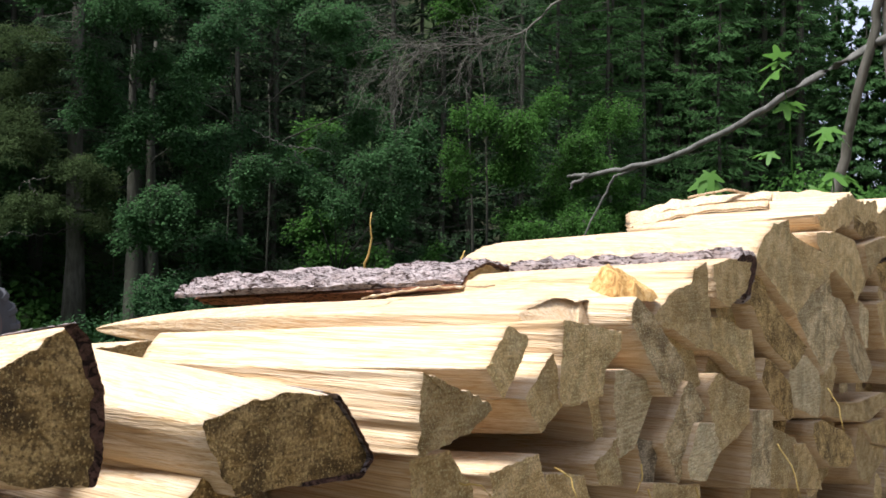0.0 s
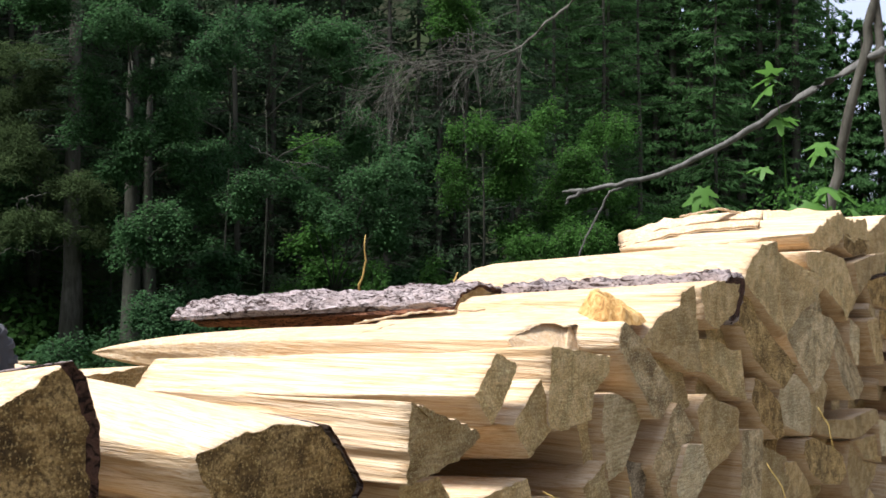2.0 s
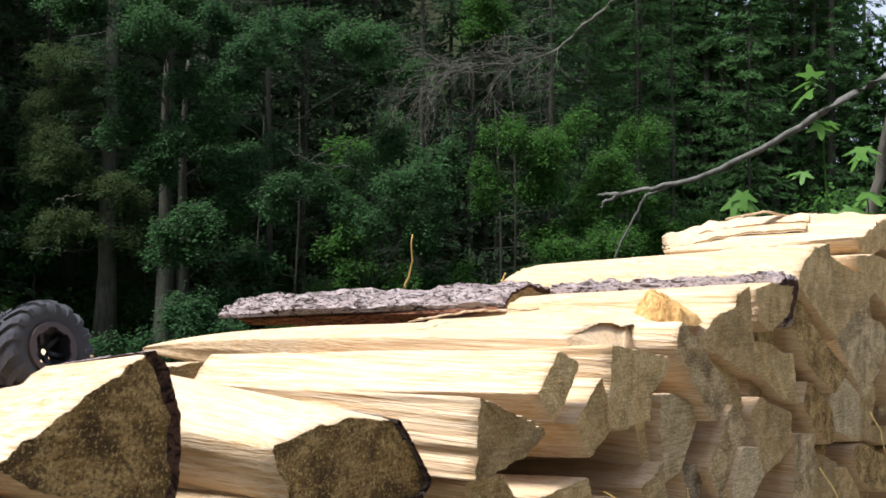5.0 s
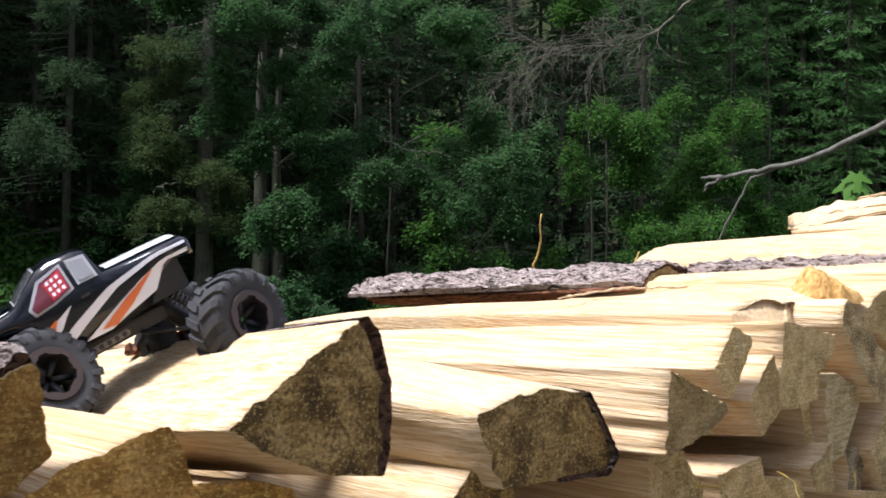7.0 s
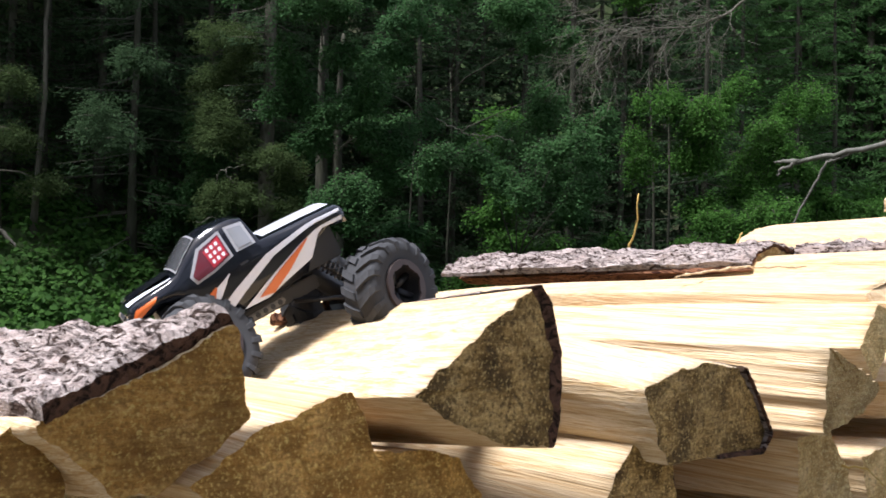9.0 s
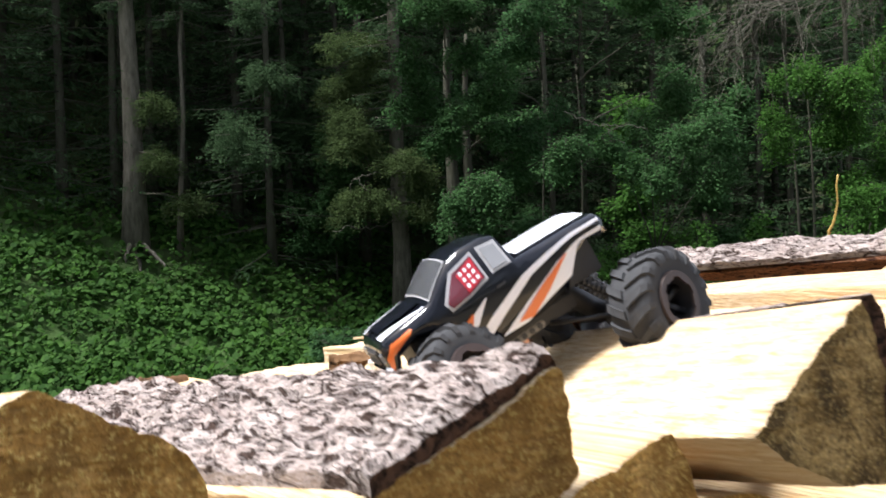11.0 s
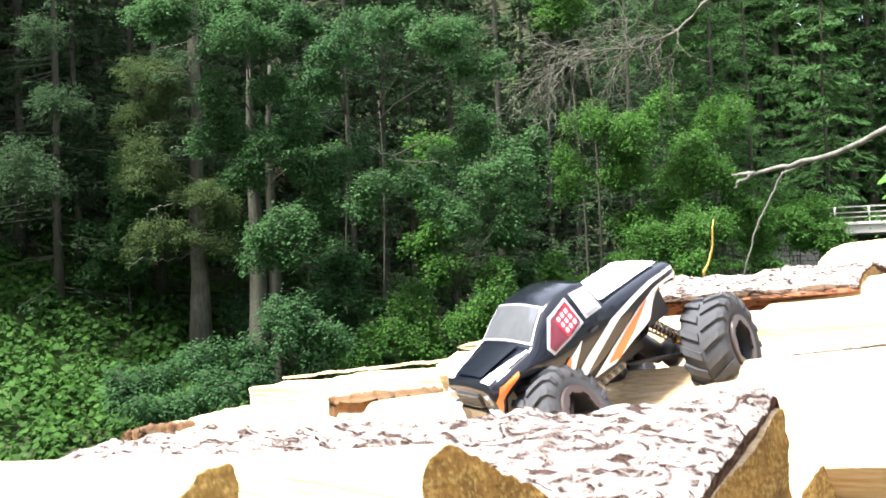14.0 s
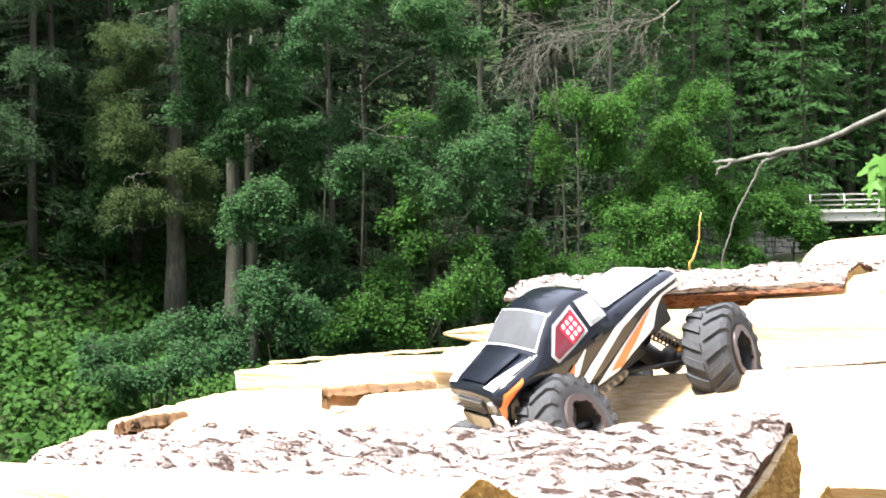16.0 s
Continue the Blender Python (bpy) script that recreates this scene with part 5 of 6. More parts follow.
def rim_mesh():
    verts, faces = [], []
    prof = ((0.50, 0.51), (0.44, 0.49), (0.30, 0.45), (-0.30, 0.43), (-0.46, 0.51))
    n = 40
    for i in range(n):
        a = 2 * math.pi * i / n
        for w, r in prof:
            verts.append((math.cos(a) * r * TYRE_R, w * TYRE_W, math.sin(a) * r * TYRE_R))
    m = len(prof)
    for i in range(n):
        for j in range(m - 1):
            p, q = i * m + j, ((i + 1) % n) * m + j
            faces.append((p, q, q + 1, p + 1))
    paths = []
    for k in range(6):
        a = 2 * math.pi * k / 6
        paths.append([(math.cos(a) * 0.006, 0.006, math.sin(a) * 0.006, 0.005), (math.cos(a) * 0.030, 0.012, math.sin(a) * 0.030, 0.0045)])
    v, f = tubes(paths, 6)
    off = len(verts)
    verts += v
    faces += [tuple(i + off for i in q) for q in f]
    return mesh_from("rim", verts, faces, [DARK])


def ring_mesh():
    """The bead ring on the rim's face, with notches and bolts."""
    verts, faces = [], []
    n = 48
    for i in range(n):
        a = 2 * math.pi * i / n
        inner = 0.38 if (i // 4) % 2 else 0.42
        for w, r in ((0.47, 0.54), (0.53, 0.53), (0.53, inner), (0.47, inner)):
            verts.append((math.cos(a) * r * TYRE_R, w * TYRE_W, math.sin(a) * r * TYRE_R))
    for i in range(n):
        for j in range(4):
            p, q = i * 4, ((i + 1) % n) * 4
            faces.append((p + j, q + j, q + (j + 1) % 4, p + (j + 1) % 4))
    return mesh_from("bead_ring", verts, faces, [RIMRING], smooth=False)


TYRE, RIM, RING = tyre_mesh(), rim_mesh(), ring_mesh()


def toy_truck(centre, heading, pitch, roll, hubs, steer):
    """hubs: the middles of the wheels, front left, front right, rear left, rear right, in the body's own axes."""
    truck = tagged(new("toy_truck"), "black toy truck with white and orange stripes nosing down", "toy truck")
    truck.matrix_basis = Matrix.Translation(centre) @ Euler((radians(roll), radians(pitch), radians(heading))).to_matrix().to_4x4() @ Matrix.Scale(1.05, 4)
    B = Matrix()
    body = new("body")
    verts, faces = [], []
    rings = [ring(s) for s in SHELL]
    m = len(rings[0])
    for r in rings:
        verts += r
    for i in range(len(rings) - 1):
        for j in range(m - 1):
            p = i * m + j
            faces.append((p, p + m, p + m + 1, p + 1))
    faces.append(tuple(range(m)))
    faces.append(tuple(reversed(range((len(rings) - 1) * m, len(rings) * m))))
    body_me = mesh_from("body", verts, faces, [BLACK])
    bpy.data.objects.remove(body)
    body = part("body", body_me, truck, "glossy black pickup body shell", B)
    mod = body.modifiers.new("thickness", "SOLIDIFY")
    mod.thickness = 0.0012
    mod.offset = -1
    for side in (1, -1):
        # windows with pale frames
        decal("window_frame", [(0.074, 0.116), (0.046, 0.152), (0.008, 0.163)], [(0.068, 0.101), (0.036, 0.106), (0.006, 0.116)], SILVER, body, side, 0.0010)
        decal("door_window", [(0.069, 0.115), (0.043, 0.148), (0.011, 0.158)], [(0.064, 0.105), (0.036, 0.110), (0.009, 0.120)], DARKRED, body, side, 0.0020, "dark red window with pale net squares")
        decal("window_net", [(0.040, 0.143), (0.012, 0.156)], [(0.036, 0.113), (0.012, 0.122)], REDNET, body, side, 0.0028, "red net painted on the window")
        for c in range(3):
            for r in range(3):
                x, z = 0.034 - c * 0.0078 + r * 0.001, 0.119 + r * 0.0100 + c * 0.002
                decal("net_square", [(x, z + 0.0058), (x - 0.0042, z + 0.0068)], [(x, z), (x - 0.0042, z + 0.0008)], WHITE, body, side, 0.0036)
        decal("window_frame", [(0.001, 0.164), (-0.0235, 0.160)], [(0.000, 0.119), (-0.0265, 0.119)], SILVER, body, side, 0.0014)
        decal("quarter_window", [(-0.0025, 0.159), (-0.0205, 0.155)], [(-0.0035, 0.124), (-0.0230, 0.124)], GLASSY, body, side, 0.0026, "grey quarter window")
        # stripes
        decal("stripe", [(0.070, 0.034), (0.030, 0.062), (-0.030, 0.094), (-0.100, 0.110), (-0.152, 0.108)], [(0.053, 0.029), (0.013, 0.054), (-0.039, 0.086), (-0.100, 0.103), (-0.152, 0.103)], WHITE, body, side, 0.0012, "white stripe")
        decal("stripe", [(0.024, 0.028), (-0.024, 0.056), (-0.072, 0.082), (-0.110, 0.095), (-0.152, 0.095)], [(-0.012, 0.027), (-0.045, 0.040), (-0.083, 0.052), (-0.112, 0.090), (-0.150, 0.088)], WHITE, body, side, 0.0012, "white stripe")
        decal("stripe", [(0.000, 0.034), (-0.040, 0.062), (-0.088, 0.088)], [(-0.020, 0.030), (-0.050, 0.052), (-0.088, 0.086)], ORANGE, body, side, 0.0024, "orange flash")
        decal("stripe", [(0.092, 0.062), (0.060, 0.074), (0.020, 0.094)], [(0.080, 0.046), (0.045, 0.064), (0.020, 0.093)], WHITE, body, side, 0.0012, "white stripe")
        decal("stripe", [(0.094, 0.060), (0.070, 0.072), (0.046, 0.084)], [(0.080, 0.046), (0.058, 0.060), (0.046, 0.080)], ORANGE, body, side, 0.0024, "orange flash")
        decal("stripe", [(0.206, 0.090), (0.192, 0.108), (0.150, 0.114)], [(0.206, 0.060), (0.196, 0.090), (0.156, 0.107)], ORANGE, body, side, 0.0014, "orange flash")
        decal("door_handle", [(0.004, 0.100), (-0.008, 0.101)], [(0.004, 0.096), (-0.008, 0.097)], DARK, body, side, 0.004)
        # side step with round holes
        plate = box_part("side_plate", (0.060, 0.003, 0.009), SPRING, truck, pose(0.012, side * 0.052, 0.006, 0, 2), "silver chassis side plate")
        for k in range(5):
            hole = bmesh.new()
            bmesh.ops.create_cone(hole, cap_ends=True, segments=14, radius1=0.0036, radius2=0.0036, depth=0.0045)
            bmesh.ops.rotate(hole, cent=(0, 0, 0), matrix=Matrix.Rotation(radians(90), 3, "X"), verts=hole.verts)
            part("plate_hole", bm_mesh("plate_hole", hole, DARK), plate, "", pose(0.022 - k * 0.0110, 0, 0))
        box_part("headlight", (0.006, 0.022, 0.014), GLASSY, body, pose(fx(0.2055), side * 0.042, 0.072, 0, 8, -side * 14), "grey headlight")
        box_part("bumper_end", (0.012, 0.030, 0.020), WHITE, body, pose(fx(0.2045), side * 0.044, 0.050, 0, 0, -side * 16), "white bumper end")
    # front, glazing and lids on the top
    box_part("grille", (0.006, 0.060, 0.020), DARK, body, pose(fx(0.2085), 0, 0.070, 0, 6))
    for k in range(4):
        box_part("grille_bar", (0.003, 0.054, 0.0010), SPRING, body, pose(fx(0.208) + 0.0030, 0, 0.0632 + k * 0.0045, 0, 6), bevel=0.0003)
    box_part("bumper", (0.011, 0.066, 0.022), BLACK, body, pose(fx(0.207), 0, 0.048))

    def top_patch(name, x0, x1, f0, f1, mat, lift, label="", f2=None):
        """A patch on top of the shell between two stations' places and two fractions of its width."""
        n = 10
        vv, ff = [], []
        for i in range(n + 1):
            x = fx(x0 + (x1 - x0) * i / n)
            xs = [-s[0] for s in SHELL]
            zt = np.interp(-x, xs, [s[6] for s in SHELL])
            wt = np.interp(-x, xs, [s[3] for s in SHELL])
            for j in range(7):
                g = f0 if f2 is None else f0 + (f2 - f0) * i / n
                f = g + (f1 - g) * j / 6
                vv.append((x, wt * f, zt + 0.0035 * (1 - f * f) + lift))
        for i in range(n):
            for j in range(6):
                k = i * 7 + j
                ff.append((k, k + 7, k + 8, k + 1) if x1 > x0 else (k, k + 1, k + 8, k + 7))
        part(name, mesh_from(name, vv, ff, [mat]), body, label)

    top_patch("windscreen_frame", 0.091, 0.041, -0.99, 0.99, SILVER, 0.0012)
    top_patch("windscreen", 0.0885, 0.044, -0.93, 0.93, SCREEN, 0.0022, "clear reflecting windscreen")
    for sgn in (1, -1):
        top_patch("bonnet_stripe", 0.200, 0.104, sgn * 0.62, sgn * 0.99, WHITE, 0.0014, "white tapering bonnet stripe", sgn * 0.93)
    top_patch("bonnet_panel", 0.194, 0.100, -0.56, 0.56, BLACK, 0.0026)
    top_patch("bed_cover", -0.040, -0.146, -0.82, 0.82, WHITE, 0.0016, "pale grey bed cover")
    # chassis and running gear
    box_part("chassis", (0.15, 0.044, 0.020), DARK, truck, pose(0, 0, 0.004))
    # dark block added in the hollow shell so arches and gaps look shaded
    box_part("inner_body", (0.25, 0.092, 0.046), DARK, truck, pose(0.008, 0, 0.046))
    box_part("gearbox", (0.050, 0.040, 0.030), DARK, truck, pose(0.01, 0, 0.014))
    for left, right, s in ((Vector(hubs[0]), Vector(hubs[1]), 1), (Vector(hubs[2]), Vector(hubs[3]), -1)):
        mid, d = (left + right) / 2, (left - right).normalized()
        A = Matrix.Translation(mid) @ Vector((0, 1, 0)).rotation_difference(d).to_matrix().to_4x4()
        half = (left - right).length / 2
        rod("axle", A @ Vector((0, -half * 0.8, 0)), A @ Vector((0, half * 0.8, 0)), 0.010, DARK, truck)
        bm = bmesh.new()
        bmesh.ops.create_uvsphere(bm, u_segments=16, v_segments=10, radius=0.020)
        bmesh.ops.scale(bm, vec=(1.1, 0.8, 1.0), verts=bm.verts)
        part("differential", bm_mesh("differential", bm, DARK, True), truck, "", A @ pose(0, 0.010, 0))
        rod("link_tower", mid + Vector((-s * 0.012, 0, 0.004)), (mid.x - s * 0.060, 0, 0.034), 0.014, DARK, truck)
        for side in (1, -1):
            h = A @ Vector((0, side * (half - 0.034), 0.003))
            rod("lower_link", (mid.x - s * 0.09, side * 0.024, -0.006), h + Vector((0, 0, -0.006)), 0.003, DARK, truck)
            top = Vector((mid.x - s * 0.040, side * 0.034, 0.030))
            low = h + Vector((-s * 0.006, -side * 0.006, 0.006))
            shock = rod("shock", low, top, 0.0042, DARK, truck, "shock absorber with a coil spring")
            v, f = tubes([spring_path(low * 0.72 + top * 0.28, top, 0.0085, 9)], 5)
            part("coil_spring", mesh_from("coil_spring", v, f, [SPRING]), shock, "dark coil spring")
            rod("spring_cap", low * 0.78 + top * 0.22, low * 0.66 + top * 0.34, 0.0075, GOLDISH, shock, "orange spring cap")
            w = left if side > 0 else right
            t = part("tyre", TYRE, truck, "chunky dusty black rubber tyre", Matrix.Translation(w) @ A.to_3x3().to_4x4() @ pose(0, 0, 0, 0, 13 + 31 * (s > 0), steer + (0 if side > 0 else 180)))
            part("rim", RIM, t, "black spoked rim")
            part("bead_ring", RING, t, "copper-brown bead ring")
            for row in (1, -1):
                for k in range(LUGS):
                    part("lug", LUG[row], t, "", Matrix.Rotation(-2 * math.pi * (k + (0.5 if row < 0 else 0)) / LUGS, 4, "Y"))
    return truck


toy_truck((-0.796, 1.232, 1.217), 211.0, 28.5, -1.0, ((0.104, 0.074, 0.002), (0.150, -0.098, -0.056), (-0.146, 0.076, -0.046), (-0.098, -0.096, -0.046)), 14)



# ---- dead and living growth in front of the forest ----
def leaning_tree():
    tree = tagged(new("leaning_tree"), "grey crooked dead tree with a long fallen limb", "tree")
    trunk = [limb([(3.86, 10.1, -1.4), (4.02, 10.05, 2.1), (4.16, 9.92, 2.91), (4.29, 9.71, 3.75), (4.36, 9.6, 4.3), (4.7, 9.5, 6.4)], 0.056, 0.04, 4, 0.022, 1)]
    trunk.append(limb([(4.6, 9.7, 1.8), (4.40, 9.68, 3.5), (4.36, 9.66, 4.4), (4.5, 9.6, 6.0)], 0.05, 0.036, 4, 0.022, 2))
    v, f = tubes(trunk, 9)
    part("trunk", mesh_from("trunk", v, f, [TRUNK]), tree)
    main = limb([(4.42, 9.6, 3.66), (4.26, 9.76, 3.55), (3.70, 10.37, 3.22), (3.2, 10.8, 2.88), (2.71, 11.16, 2.64), (2.15, 11.45, 2.50), (1.78, 11.62, 2.44)], 0.044, 0.024, 5, 0.014, 3)
    tips = [limb([(1.80, 11.62, 2.44), (1.66, 11.66, 2.45), (1.54, 11.7, 2.43)], 0.032, 0.012, 4, 0.01, 4), limb([(1.80, 11.62, 2.44), (1.68, 11.66, 2.38), (1.60, 11.68, 2.36), (1.585, 11.68, 2.28)], 0.028, 0.01, 4, 0.01, 5)]
    hang = limb([(2.3, 11.4, 2.52), (2.18, 11.44, 2.46), (2.06, 11.46, 2.42), (1.95, 11.49, 2.20), (1.77, 11.55, 1.82), (1.63, 11.59, 1.32), (1.6, 11.6, 0.6)], 0.017, 0.007, 5, 0.01, 6)
    for path, label in ((main, "long bare grey limb"), (tips[0], ""), (tips[1], ""), (hang, "thin pale hanging twig")):
        v, f = tubes([path], 8)
        part("limb", mesh_from("limb", v, f, [DEAD]), tree, label)
    return tree


leaning_tree()


def dead_branch():
    """A dry branch that hangs in over the brook, with many fine bare twigs."""
    rr = random.Random(8)
    tree = tagged(new("dead_branch"), "dry grey branch with many fine bare twigs", "branch")
    spine = [Vector(q) for q in ((4.7, 9.5, 6.6), (3.0, 11.6, 5.75), (1.83, 12.4, 4.95), (1.44, 12.4, 4.61), (1.06, 12.4, 4.27), (0.58, 12.4, 4.12), (-0.19, 12.4, 4.08))]
    v, f = tubes([limb(spine, 0.026, 0.007, 5, 0.02, 9)], 7)
    part("limb", mesh_from("limb", v, f, [TWIGS]), tree)
    twigs = []

    def grow(p, d, r, n, depth):
        path = [(*p, r)]
        for i in range(n):
            d = (d + Vector((rr.uniform(-0.35, 0.35), rr.uniform(-0.35, 0.35), rr.uniform(-0.35, 0.2)))).normalized()
            p = p + d * rr.uniform(0.05, 0.09)
            path.append((*p, max(0.0025, r * (1 - (i + 1) / (n + 1)))))
            if depth and rr.random() < 0.5:
                grow(p.copy(), (d + Vector((rr.uniform(-1, 1), rr.uniform(-0.6, 0.6), rr.uniform(-0.8, 0.5)))).normalized(), r * 0.6, rr.randint(3, 6), depth - 1)
        twigs.append(path)

    for k in range(26):
        t = rr.uniform(3.6, 5.98)
        i = int(t)
        p = spine[i].lerp(spine[i + 1], t - i) if i < 6 else spine[6].copy()
        d = Vector((-1 + rr.uniform(-0.3, 0.9), rr.uniform(-0.5, 0.5), rr.uniform(-0.9, 0.5))).normalized()
        grow(p, d, 0.006, rr.randint(6, 10), 2)
    for k in range(6):
        grow(Vector((-0.19, 12.4, 4.08)) + Vector((rr.uniform(-0.1, 0.25), 0, rr.uniform(-0.1, 0.1))), Vector((-0.6, 0, -0.7)), 0.008, 12, 2)
    for k in range(5):
        grow(Vector((-0.19, 12.4, 4.08)), Vector((-0.8, 0, 0.55)), 0.006, 10, 2)
    v, f = tubes(twigs, 4)
    tagged(part("twig", mesh_from("twig", v, f, [TWIGS]), tree, "fine bare grey twigs"), kind="stuff")


dead_branch()


def maple_leaf(size):
    """A five-lobed leaf, folded a little along its midrib."""
    pts = []
    for lobe, (ang, ln) in enumerate(((-128, 0.42), (-62, 0.80), (0, 1.0), (62, 0.80), (128, 0.42))):
        a = radians(ang)
        if lobe:
            m = radians((ang + (-128, -62, 0, 62)[lobe - 1]) / 2)
            pts.append((math.sin(m) * 0.36, math.cos(m) * 0.36))
        for off, k in ((-13, 0.66), (-9, 0.82), (0, 1.0), (9, 0.82), (13, 0.66)):
            b = a + radians(off)
            pts.append((math.sin(b) * ln * k, math.cos(b) * ln * k))
    pts.append((0.0, -0.05))
    verts = [(0, 0.1 * size, 0)] + [(x * size, y * size, -abs(x) * 0.22 * size - 0.12 * size * max(0, y) ** 2) for x, y in pts]
    faces = [(0, i, i + 1) for i in range(1, len(pts))] + [(0, len(pts), 1)]
    return mesh_from("leaf", verts, faces, [MAPLE])


MAPLE = leafy("maple_leaves", (0.07, 0.17, 0.03), (0.13, 0.27, 0.05), 0.45)
LEAVES = [maple_leaf(0.15), maple_leaf(0.2), maple_leaf(0.25)]


def sapling(stem, leaves, label):
    ob = tagged(new("maple_sapling"), label, "sapling", "young maples behind the stack")
    v, f = tubes([limb(stem, 0.010, 0.004, 6, 0.006, len(leaves))], 6)
    part("stem", mesh_from("stem", v, f, [BRIGHT]), ob)
    for i, (x, y, z, k, rx, rz) in enumerate(leaves):
        part("leaf", LEAVES[k], ob, "", pose(x, y, z, rx, 0, rz))


sapling([(3.55, 9.85, -1.2), (3.5, 9.7, 2.1), (3.42, 9.64, 2.9), (3.3, 9.6, 3.4)], (
    (3.30, 9.58, 3.42, 1, 30, 150), (3.27, 9.55, 3.36, 1, -20, 60), (3.33, 9.55, 3.34, 0, -30, 230), (3.22, 9.5, 3.24, 2, -45, 100), (3.40, 9.6, 2.98, 0, -35, 260), (3.37, 9.55, 2.94, 1, -50, 170), (3.44, 9.5, 2.96, 0, -20, 300), (3.14, 9.5, 2.48, 1, -12, 95), (3.16, 9.4, 2.46, 0, -50, 150)),
    "tall thin maple sapling with bright green lobed leaves")
sapling([(3.9, 9.9, -1.2), (3.85, 9.6, 2.0), (3.80, 9.55, 2.55), (3.75, 9.5, 2.7)], (
    (3.75, 9.5, 2.72, 2, -30, 150), (3.68, 9.4, 2.64, 1, -55, 110), (3.83, 9.45, 2.66, 1, -45, 240), (3.78, 9.4, 2.28, 2, -30, 190), (3.9, 9.4, 2.25, 1, -35, 270), (3.70, 9.4, 2.22, 1, -40, 100), (3.6, 9.35, 2.12, 2, -60, 170), (3.45, 9.3, 2.08, 2, -55, 150), (3.74, 9.3, 2.06, 2, -60, 200), (4.0, 9.3, 2.05, 2, -40, 230)),
    "young maple with broad green leaves behind the stack")
sapling([(2.75, 9.9, -1.2), (2.72, 9.6, 1.9), (2.66, 9.5, 2.2), (2.60, 9.45, 2.26)], (
    (2.60, 9.4, 2.26, 1, -60, 180), (2.52, 9.4, 2.18, 1, -70, 150), (2.66, 9.4, 2.17, 1, -60, 210), (2.58, 9.36, 2.05, 1, -75, 170), (2.50, 9.36, 2.02, 0, -60, 130)),
    "small maple shoot with drooping green leaves")


# ---- bridge and wall far down the brook ----
def bridge():
    ob = tagged(new("bridge"), "small concrete road bridge with a grey metal railing", "bridge")
    conc = plain("concrete", (0.42, 0.40, 0.36), 0.9, grain=0.4)
    a, b = Vector((13.9, 50.4, 0)), Vector((34, 46.0, 0))
    d = (b - a).normalized()
    ang = math.degrees(math.atan2(d.y, d.x))
    mid = (a + b) / 2
    L = (b - a).length
    box_part("deck", (L, 4.0, 0.42), conc, ob, pose(mid.x, mid.y + 2, 3.14, 0, 0, ang), "grey concrete deck", 0.03)
    box_part("kerb", (L, 0.35, 0.16), conc, ob, pose(mid.x, mid.y, 3.42, 0, 0, ang), "", 0.02)
    box_part("abutment", (2.2, 4.2, 3.4), conc, ob, pose(a.x + 0.2, a.y + 2, 1.2, 0, 0, ang), "", 0.04)
    for h in (3.72, 3.95, 4.22):
        rod("rail", (a.x, a.y, h), (b.x, b.y, h), 0.035, STEEL, ob)
    for k in range(14):
        q = a + d * (0.4 + k * 1.55)
        rod("post", (q.x, q.y, 3.45), (q.x, q.y, 4.24), 0.04, STEEL, ob, "", 6)


bridge()


def stone_wall():
    ob = tagged(new("stone_wall"), "old grey rubble retaining wall beside the brook", "wall", kind="structure")
    rr = random.Random(4)
    st = make_trunk("rubble_stone", (0.22, 0.205, 0.18), (0.085, 0.08, 0.068))
    a, b = Vector((7.9, 45.2, 0)), Vector((14.2, 49.6, 0))
    d = (b - a).normalized()
    ang = math.degrees(math.atan2(d.y, d.x))
    L = (b - a).length
    meshes = []
    for k in range(5):
        bm = bmesh.new()
        bmesh.ops.create_cube(bm, size=1.0)
        for v in bm.verts:
            v.co += Vector((rr.uniform(-0.08, 0.08), rr.uniform(-0.05, 0.05), rr.uniform(-0.1, 0.1)))
        bmesh.ops.bevel(bm, geom=bm.edges[:], offset=0.09, segments=1, affect="EDGES")
        meshes.append(bm_mesh("stone", bm, st))
    z = 0.9
    while z < 3.2:
        h = rr.uniform(0.22, 0.34)
        s = 0.0
        while s < L:
            w = rr.uniform(0.35, 0.75)
            q = a + d * (s + w / 2)
            part("stone", rr.choice(meshes), ob, "", pose(q.x, q.y + rr.uniform(-0.04, 0.04), z + h / 2, 0, 0, ang) @ Matrix.Diagonal((w * 0.98, 0.5, h * 0.98, 1)))
            s += w
        z += h


stone_wall()


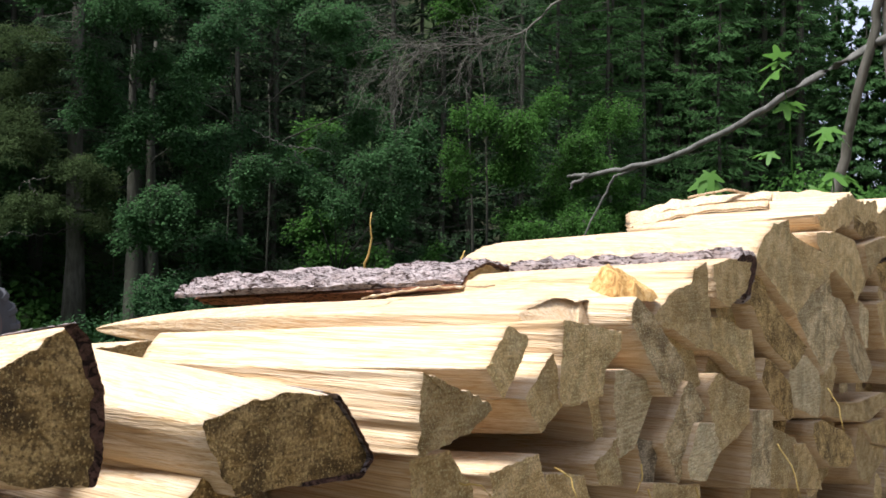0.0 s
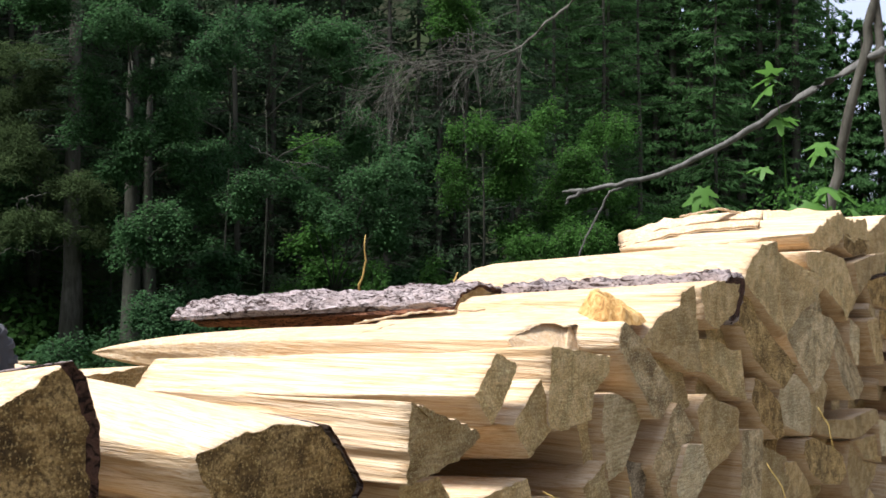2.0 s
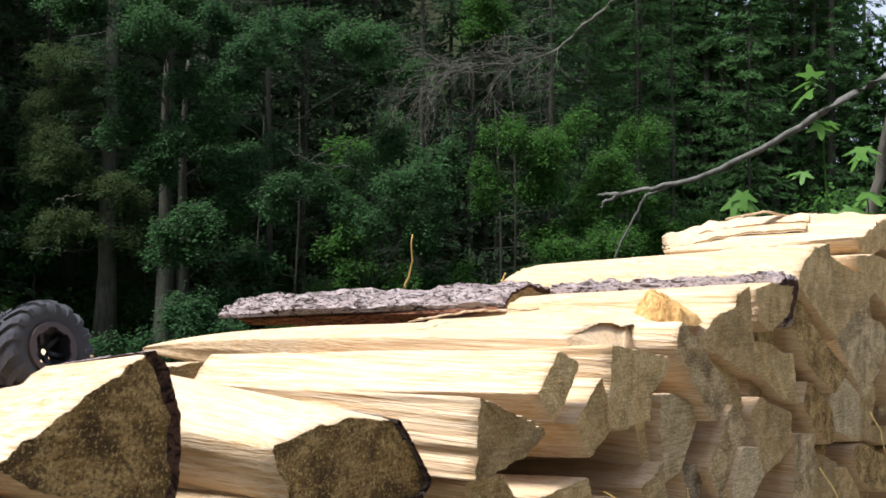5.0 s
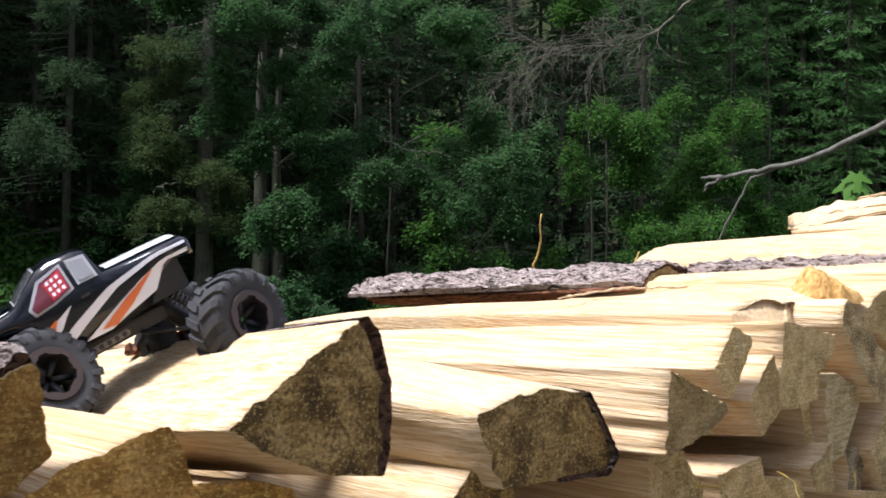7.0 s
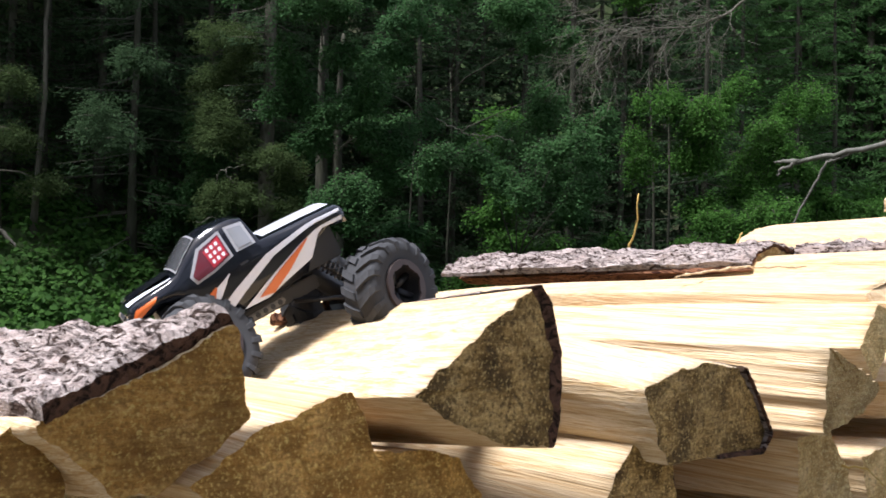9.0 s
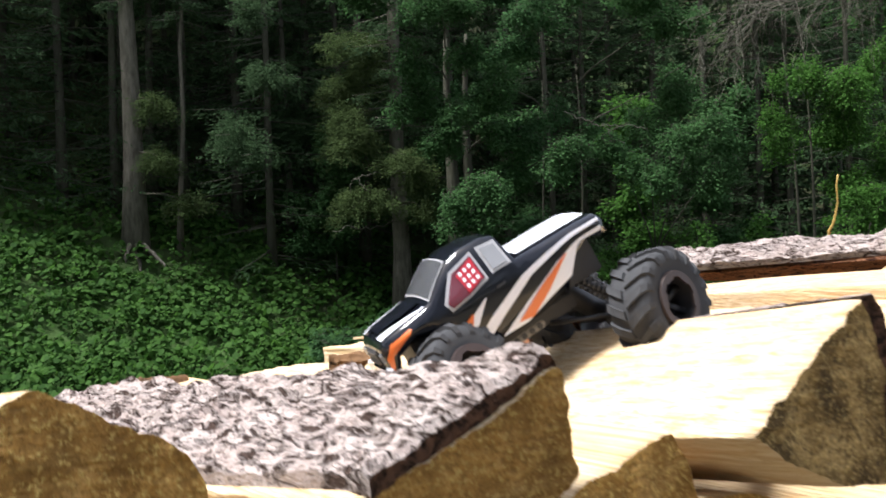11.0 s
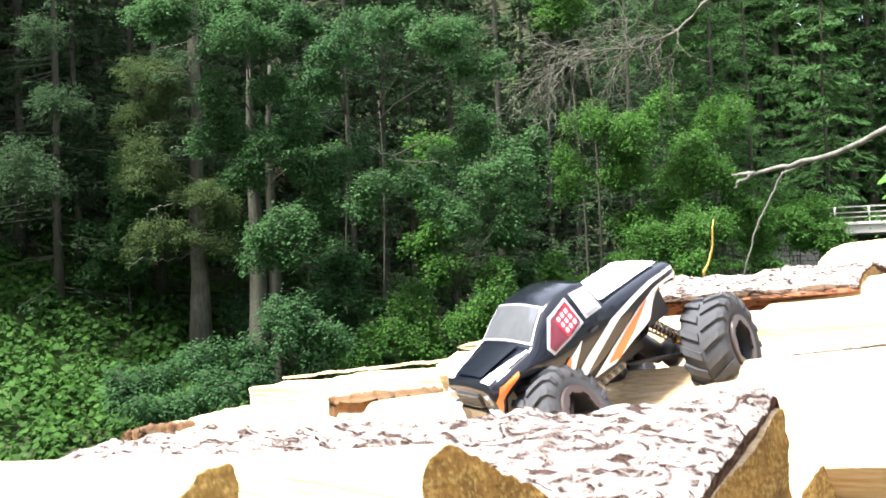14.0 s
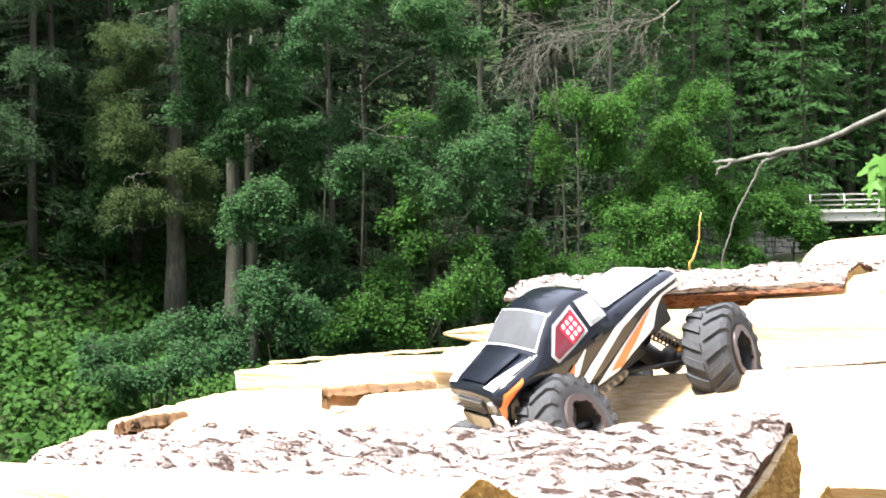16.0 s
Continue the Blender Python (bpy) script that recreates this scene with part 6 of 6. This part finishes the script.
# ---- small things on the stack ----
def chip(name, path, width, mat, label, seed, thick=0.008, curl=0.25, ragged=0.0):
    """A torn strip of bark or wood lying on the billets."""
    rr = random.Random(seed)
    n, m = 26, 7
    pts = limb(path, 1, 1, 26 // (len(path) - 1), 0.002, seed)
    verts, faces = [], []
    for layer in (0, 1):
        for i, (x, y, z, _) in enumerate(pts):
            k = min(i, len(pts) - 2)
            d = (Vector(pts[k + 1][:3]) - Vector(pts[k][:3])).normalized()
            side = d.cross(Vector((0, 0, 1))).normalized()
            t = i / (len(pts) - 1)
            w = width * (0.45 + 0.55 * math.sin(math.pi * min(1, max(0, t * 0.9 + 0.05)))) * (0.85 + 0.3 * noise.noise(Vector((t * 9, seed, layer * 0.1)))) * (1 - ragged * (1 - min(1, t * 3)))
            for j in range(m):
                f = j / (m - 1) - 0.5
                v = Vector((x, y, z)) + side * w * f + Vector((0, 0, curl * width * (f * f * 4 - 0.3) * -1 + thick * layer + (0.004 + 0.02 * ragged) * noise.noise(Vector((t * (20 - 12 * ragged), f * 6, seed)))))
                verts.append(tuple(v))
    L = len(pts)
    for layer in (0, 1):
        for i in range(L - 1):
            for j in range(m - 1):
                a = layer * L * m + i * m + j
                faces.append((a, a + 1, a + m + 1, a + m) if layer else (a, a + m, a + m + 1, a + 1))
    rim = [i * m for i in range(L)] + [(L - 1) * m + j for j in range(1, m)] + [i * m + m - 1 for i in range(L - 2, -1, -1)] + [j for j in range(m - 2, 0, -1)]
    for a, b in zip(rim, rim[1:] + rim[:1]):
        faces.append((a, b, b + L * m, a + L * m))
    tagged(new(name, mesh_from(name, verts, faces, [mat])), label, "bark" if "bark" in name else "splinter")


def on_stack(*pts):
    return [tuple(at_pile(*q)) for q in pts]


chip("bark_piece", on_stack((0.575, 1.03, 1.120), (0.68, 0.965, 1.124), (0.80, 0.89, 1.124)), 0.032, TORN_BARK, "torn strip of red-brown bark on the pale wood", 3, 0.020, 0.45, 0.3)
chip("bark_piece", on_stack((0.20, 1.10, 1.105), (0.25, 1.10, 1.112), (0.33, 1.10, 1.108)), 0.035, TORN_BARK, "crumbling bits of red-brown bark", 4, 0.014, 0.5)
chip("bark_piece", on_stack((0.57, 0.50, 1.19), (0.60, 0.46, 1.205), (0.63, 0.43, 1.215)), 0.022, RED_BARK, "dark bark scrap on the wedge billet", 5, 0.005, 0.6)
chip("splinter", on_stack((1.10, 1.80, 1.098), (1.20, 1.5, 1.13), (1.30, 1.2, 1.16)), 0.02, SPLIT, "long pale splinter lying across the billets", 7, 0.004, 0.1)
chip("splinter", on_stack((1.75, 0.55, 1.26), (1.95, 0.50, 1.285), (2.10, 0.40, 1.29)), 0.010, SPLIT, "thin pale splinter on the billets", 9, 0.003, 0.1)
chip("splinter", on_stack((4.15, 0.75, 1.66), (4.28, 0.62, 1.70), (4.40, 0.50, 1.67)), 0.03, SPLIT, "pale splinter standing off the torn log", 10, 0.006, 0.1)


def straw(name, path, r, mat, label):
    v, f = tubes([path], 6)
    tagged(new(name, mesh_from(name, v, f, [mat])), label, "twig")


YELLOW = plain("dry_straw", (0.55, 0.38, 0.10), 0.7, grain=0.4)
tb, tt = Vector((-0.237, 3.562, 1.33)), Vector((-0.205, 3.48, 1.533))
straw("dry_stalk", limb([tb, tb.lerp(tt, 0.4) + Vector((0.012, 0, 0)), tt], 0.0045, 0.002, 4, 0.004, 2), 0, YELLOW, "dry yellow stalk standing up from the bark log")
q = at_pile(2.66, 0.95, 1.33)
straw("dry_stalk", limb([q, q + Vector((0.03, 0, 0.03)), q + Vector((0.045, 0, 0.065))], 0.005, 0.002, 4, 0.003, 3), 0, YELLOW, "short dry stalk on the bark log")
rs = random.Random(12)
for s, z, ln in ((1.62, 0.95, 0.07), (1.30, 0.97, 0.05), (2.00, 0.90, 0.10), (2.03, 0.84, 0.12), (2.90, 0.83, 0.2), (3.4, 0.95, 0.18), (2.3, 0.80, 0.12)):
    a = at_pile(s, -0.07, z)
    b = a + Vector((rs.uniform(-0.02, 0.1), -0.02, -ln * rs.uniform(0.4, 1)))
    straw("dry_stalk", limb([a, a.lerp(b, 0.5) + Vector((0.01, 0, 0.01)), b], 0.0022, 0.0012, 4, 0.002, int(s * 100)), 0, YELLOW, "dry straw hanging from the stack's face")


def make_knot():
    m = Mat("knot_wood", rough=0.75, spec=0.2)
    a = m.noise((60, 60, 25), 4.0, 0.65, distort=1.5)
    c = m.ramp(a, [(0.32, (0.22, 0.11, 0.03)), (0.5, (0.44, 0.26, 0.08)), (0.7, (0.56, 0.39, 0.18))])
    return m.done(c, a, 0.006, 0.9)


KNOT = make_knot()


def knot_cup():
    """The hollow, half-torn shell of wood round a knot."""
    n = 48
    verts, faces = [], []
    prof = ((1.45, -0.012, 0.0), (1.22, 0.0, 0.45), (1.08, 0.0, 0.85), (0.90, 0.0, 1.0), (0.74, 0.0, 0.80), (0.60, 0.0, 0.35), (0.40, -0.006, 0.02), (0.15, -0.008, 0.0))
    for i in range(n):
        a = 2 * math.pi * i / n
        tear = noise.noise(Vector((math.cos(a) * 2.2, math.sin(a) * 2.2, 4)))
        h = 0.046 * (0.5 + 0.5 * math.cos(a - 2.3)) ** 0.8 + 0.006 + 0.010 * tear
        for j, (r, z, k) in enumerate(prof):
            w = 0.004 * noise.noise(Vector((math.cos(a) * 5, math.sin(a) * 5, j * 0.9)))
            rr = (0.050 + 0.008 * tear) * r + w
            verts.append((rr * math.cos(a) * 1.25, rr * math.sin(a), z + h * k + w))
    m = len(prof)
    for i in range(n):
        for j in range(m - 1):
            p, u = i * m + j, ((i + 1) % n) * m + j
            faces.append((p, u, u + 1, p + 1))
    faces.append(tuple(i * m + m - 1 for i in range(n)))
    ob = new("knot", mesh_from("knot", verts, faces, [KNOT]))
    ob.matrix_basis = PILE @ pose(2.165, 0.06, 1.292, 14, -4, 0) @ Matrix.Diagonal((1.05, 1.1, 0.95, 1))
    tagged(ob, "hollow golden knot torn open in the split wood", "knot")


knot_cup()
# torn sheets of fibre on the splintered log
for k, (path, w) in enumerate((
        (((4.36, 1.16, 1.58), (4.42, 0.98, 1.635), (4.50, 0.75, 1.675), (4.60, 0.50, 1.685)), 0.16),
        (((4.26, 1.10, 1.56), (4.28, 0.92, 1.615), (4.32, 0.70, 1.655), (4.36, 0.45, 1.670)), 0.10),
        (((4.62, 1.10, 1.64), (4.70, 0.88, 1.685), (4.78, 0.55, 1.70), (4.86, 0.25, 1.69)), 0.15),
        (((4.16, 1.05, 1.53), (4.16, 0.88, 1.57), (4.17, 0.68, 1.605), (4.18, 0.40, 1.62)), 0.07),
        (((3.62, 0.95, 1.44), (3.60, 0.70, 1.468), (3.56, 0.45, 1.49), (3.53, 0.22, 1.50)), 0.05))):
    chip("splinter", on_stack(*path), w, SPLIT, "torn sheet of pale fibres lifting from the log", 50 + k, 0.010, 0.3, 0.9)
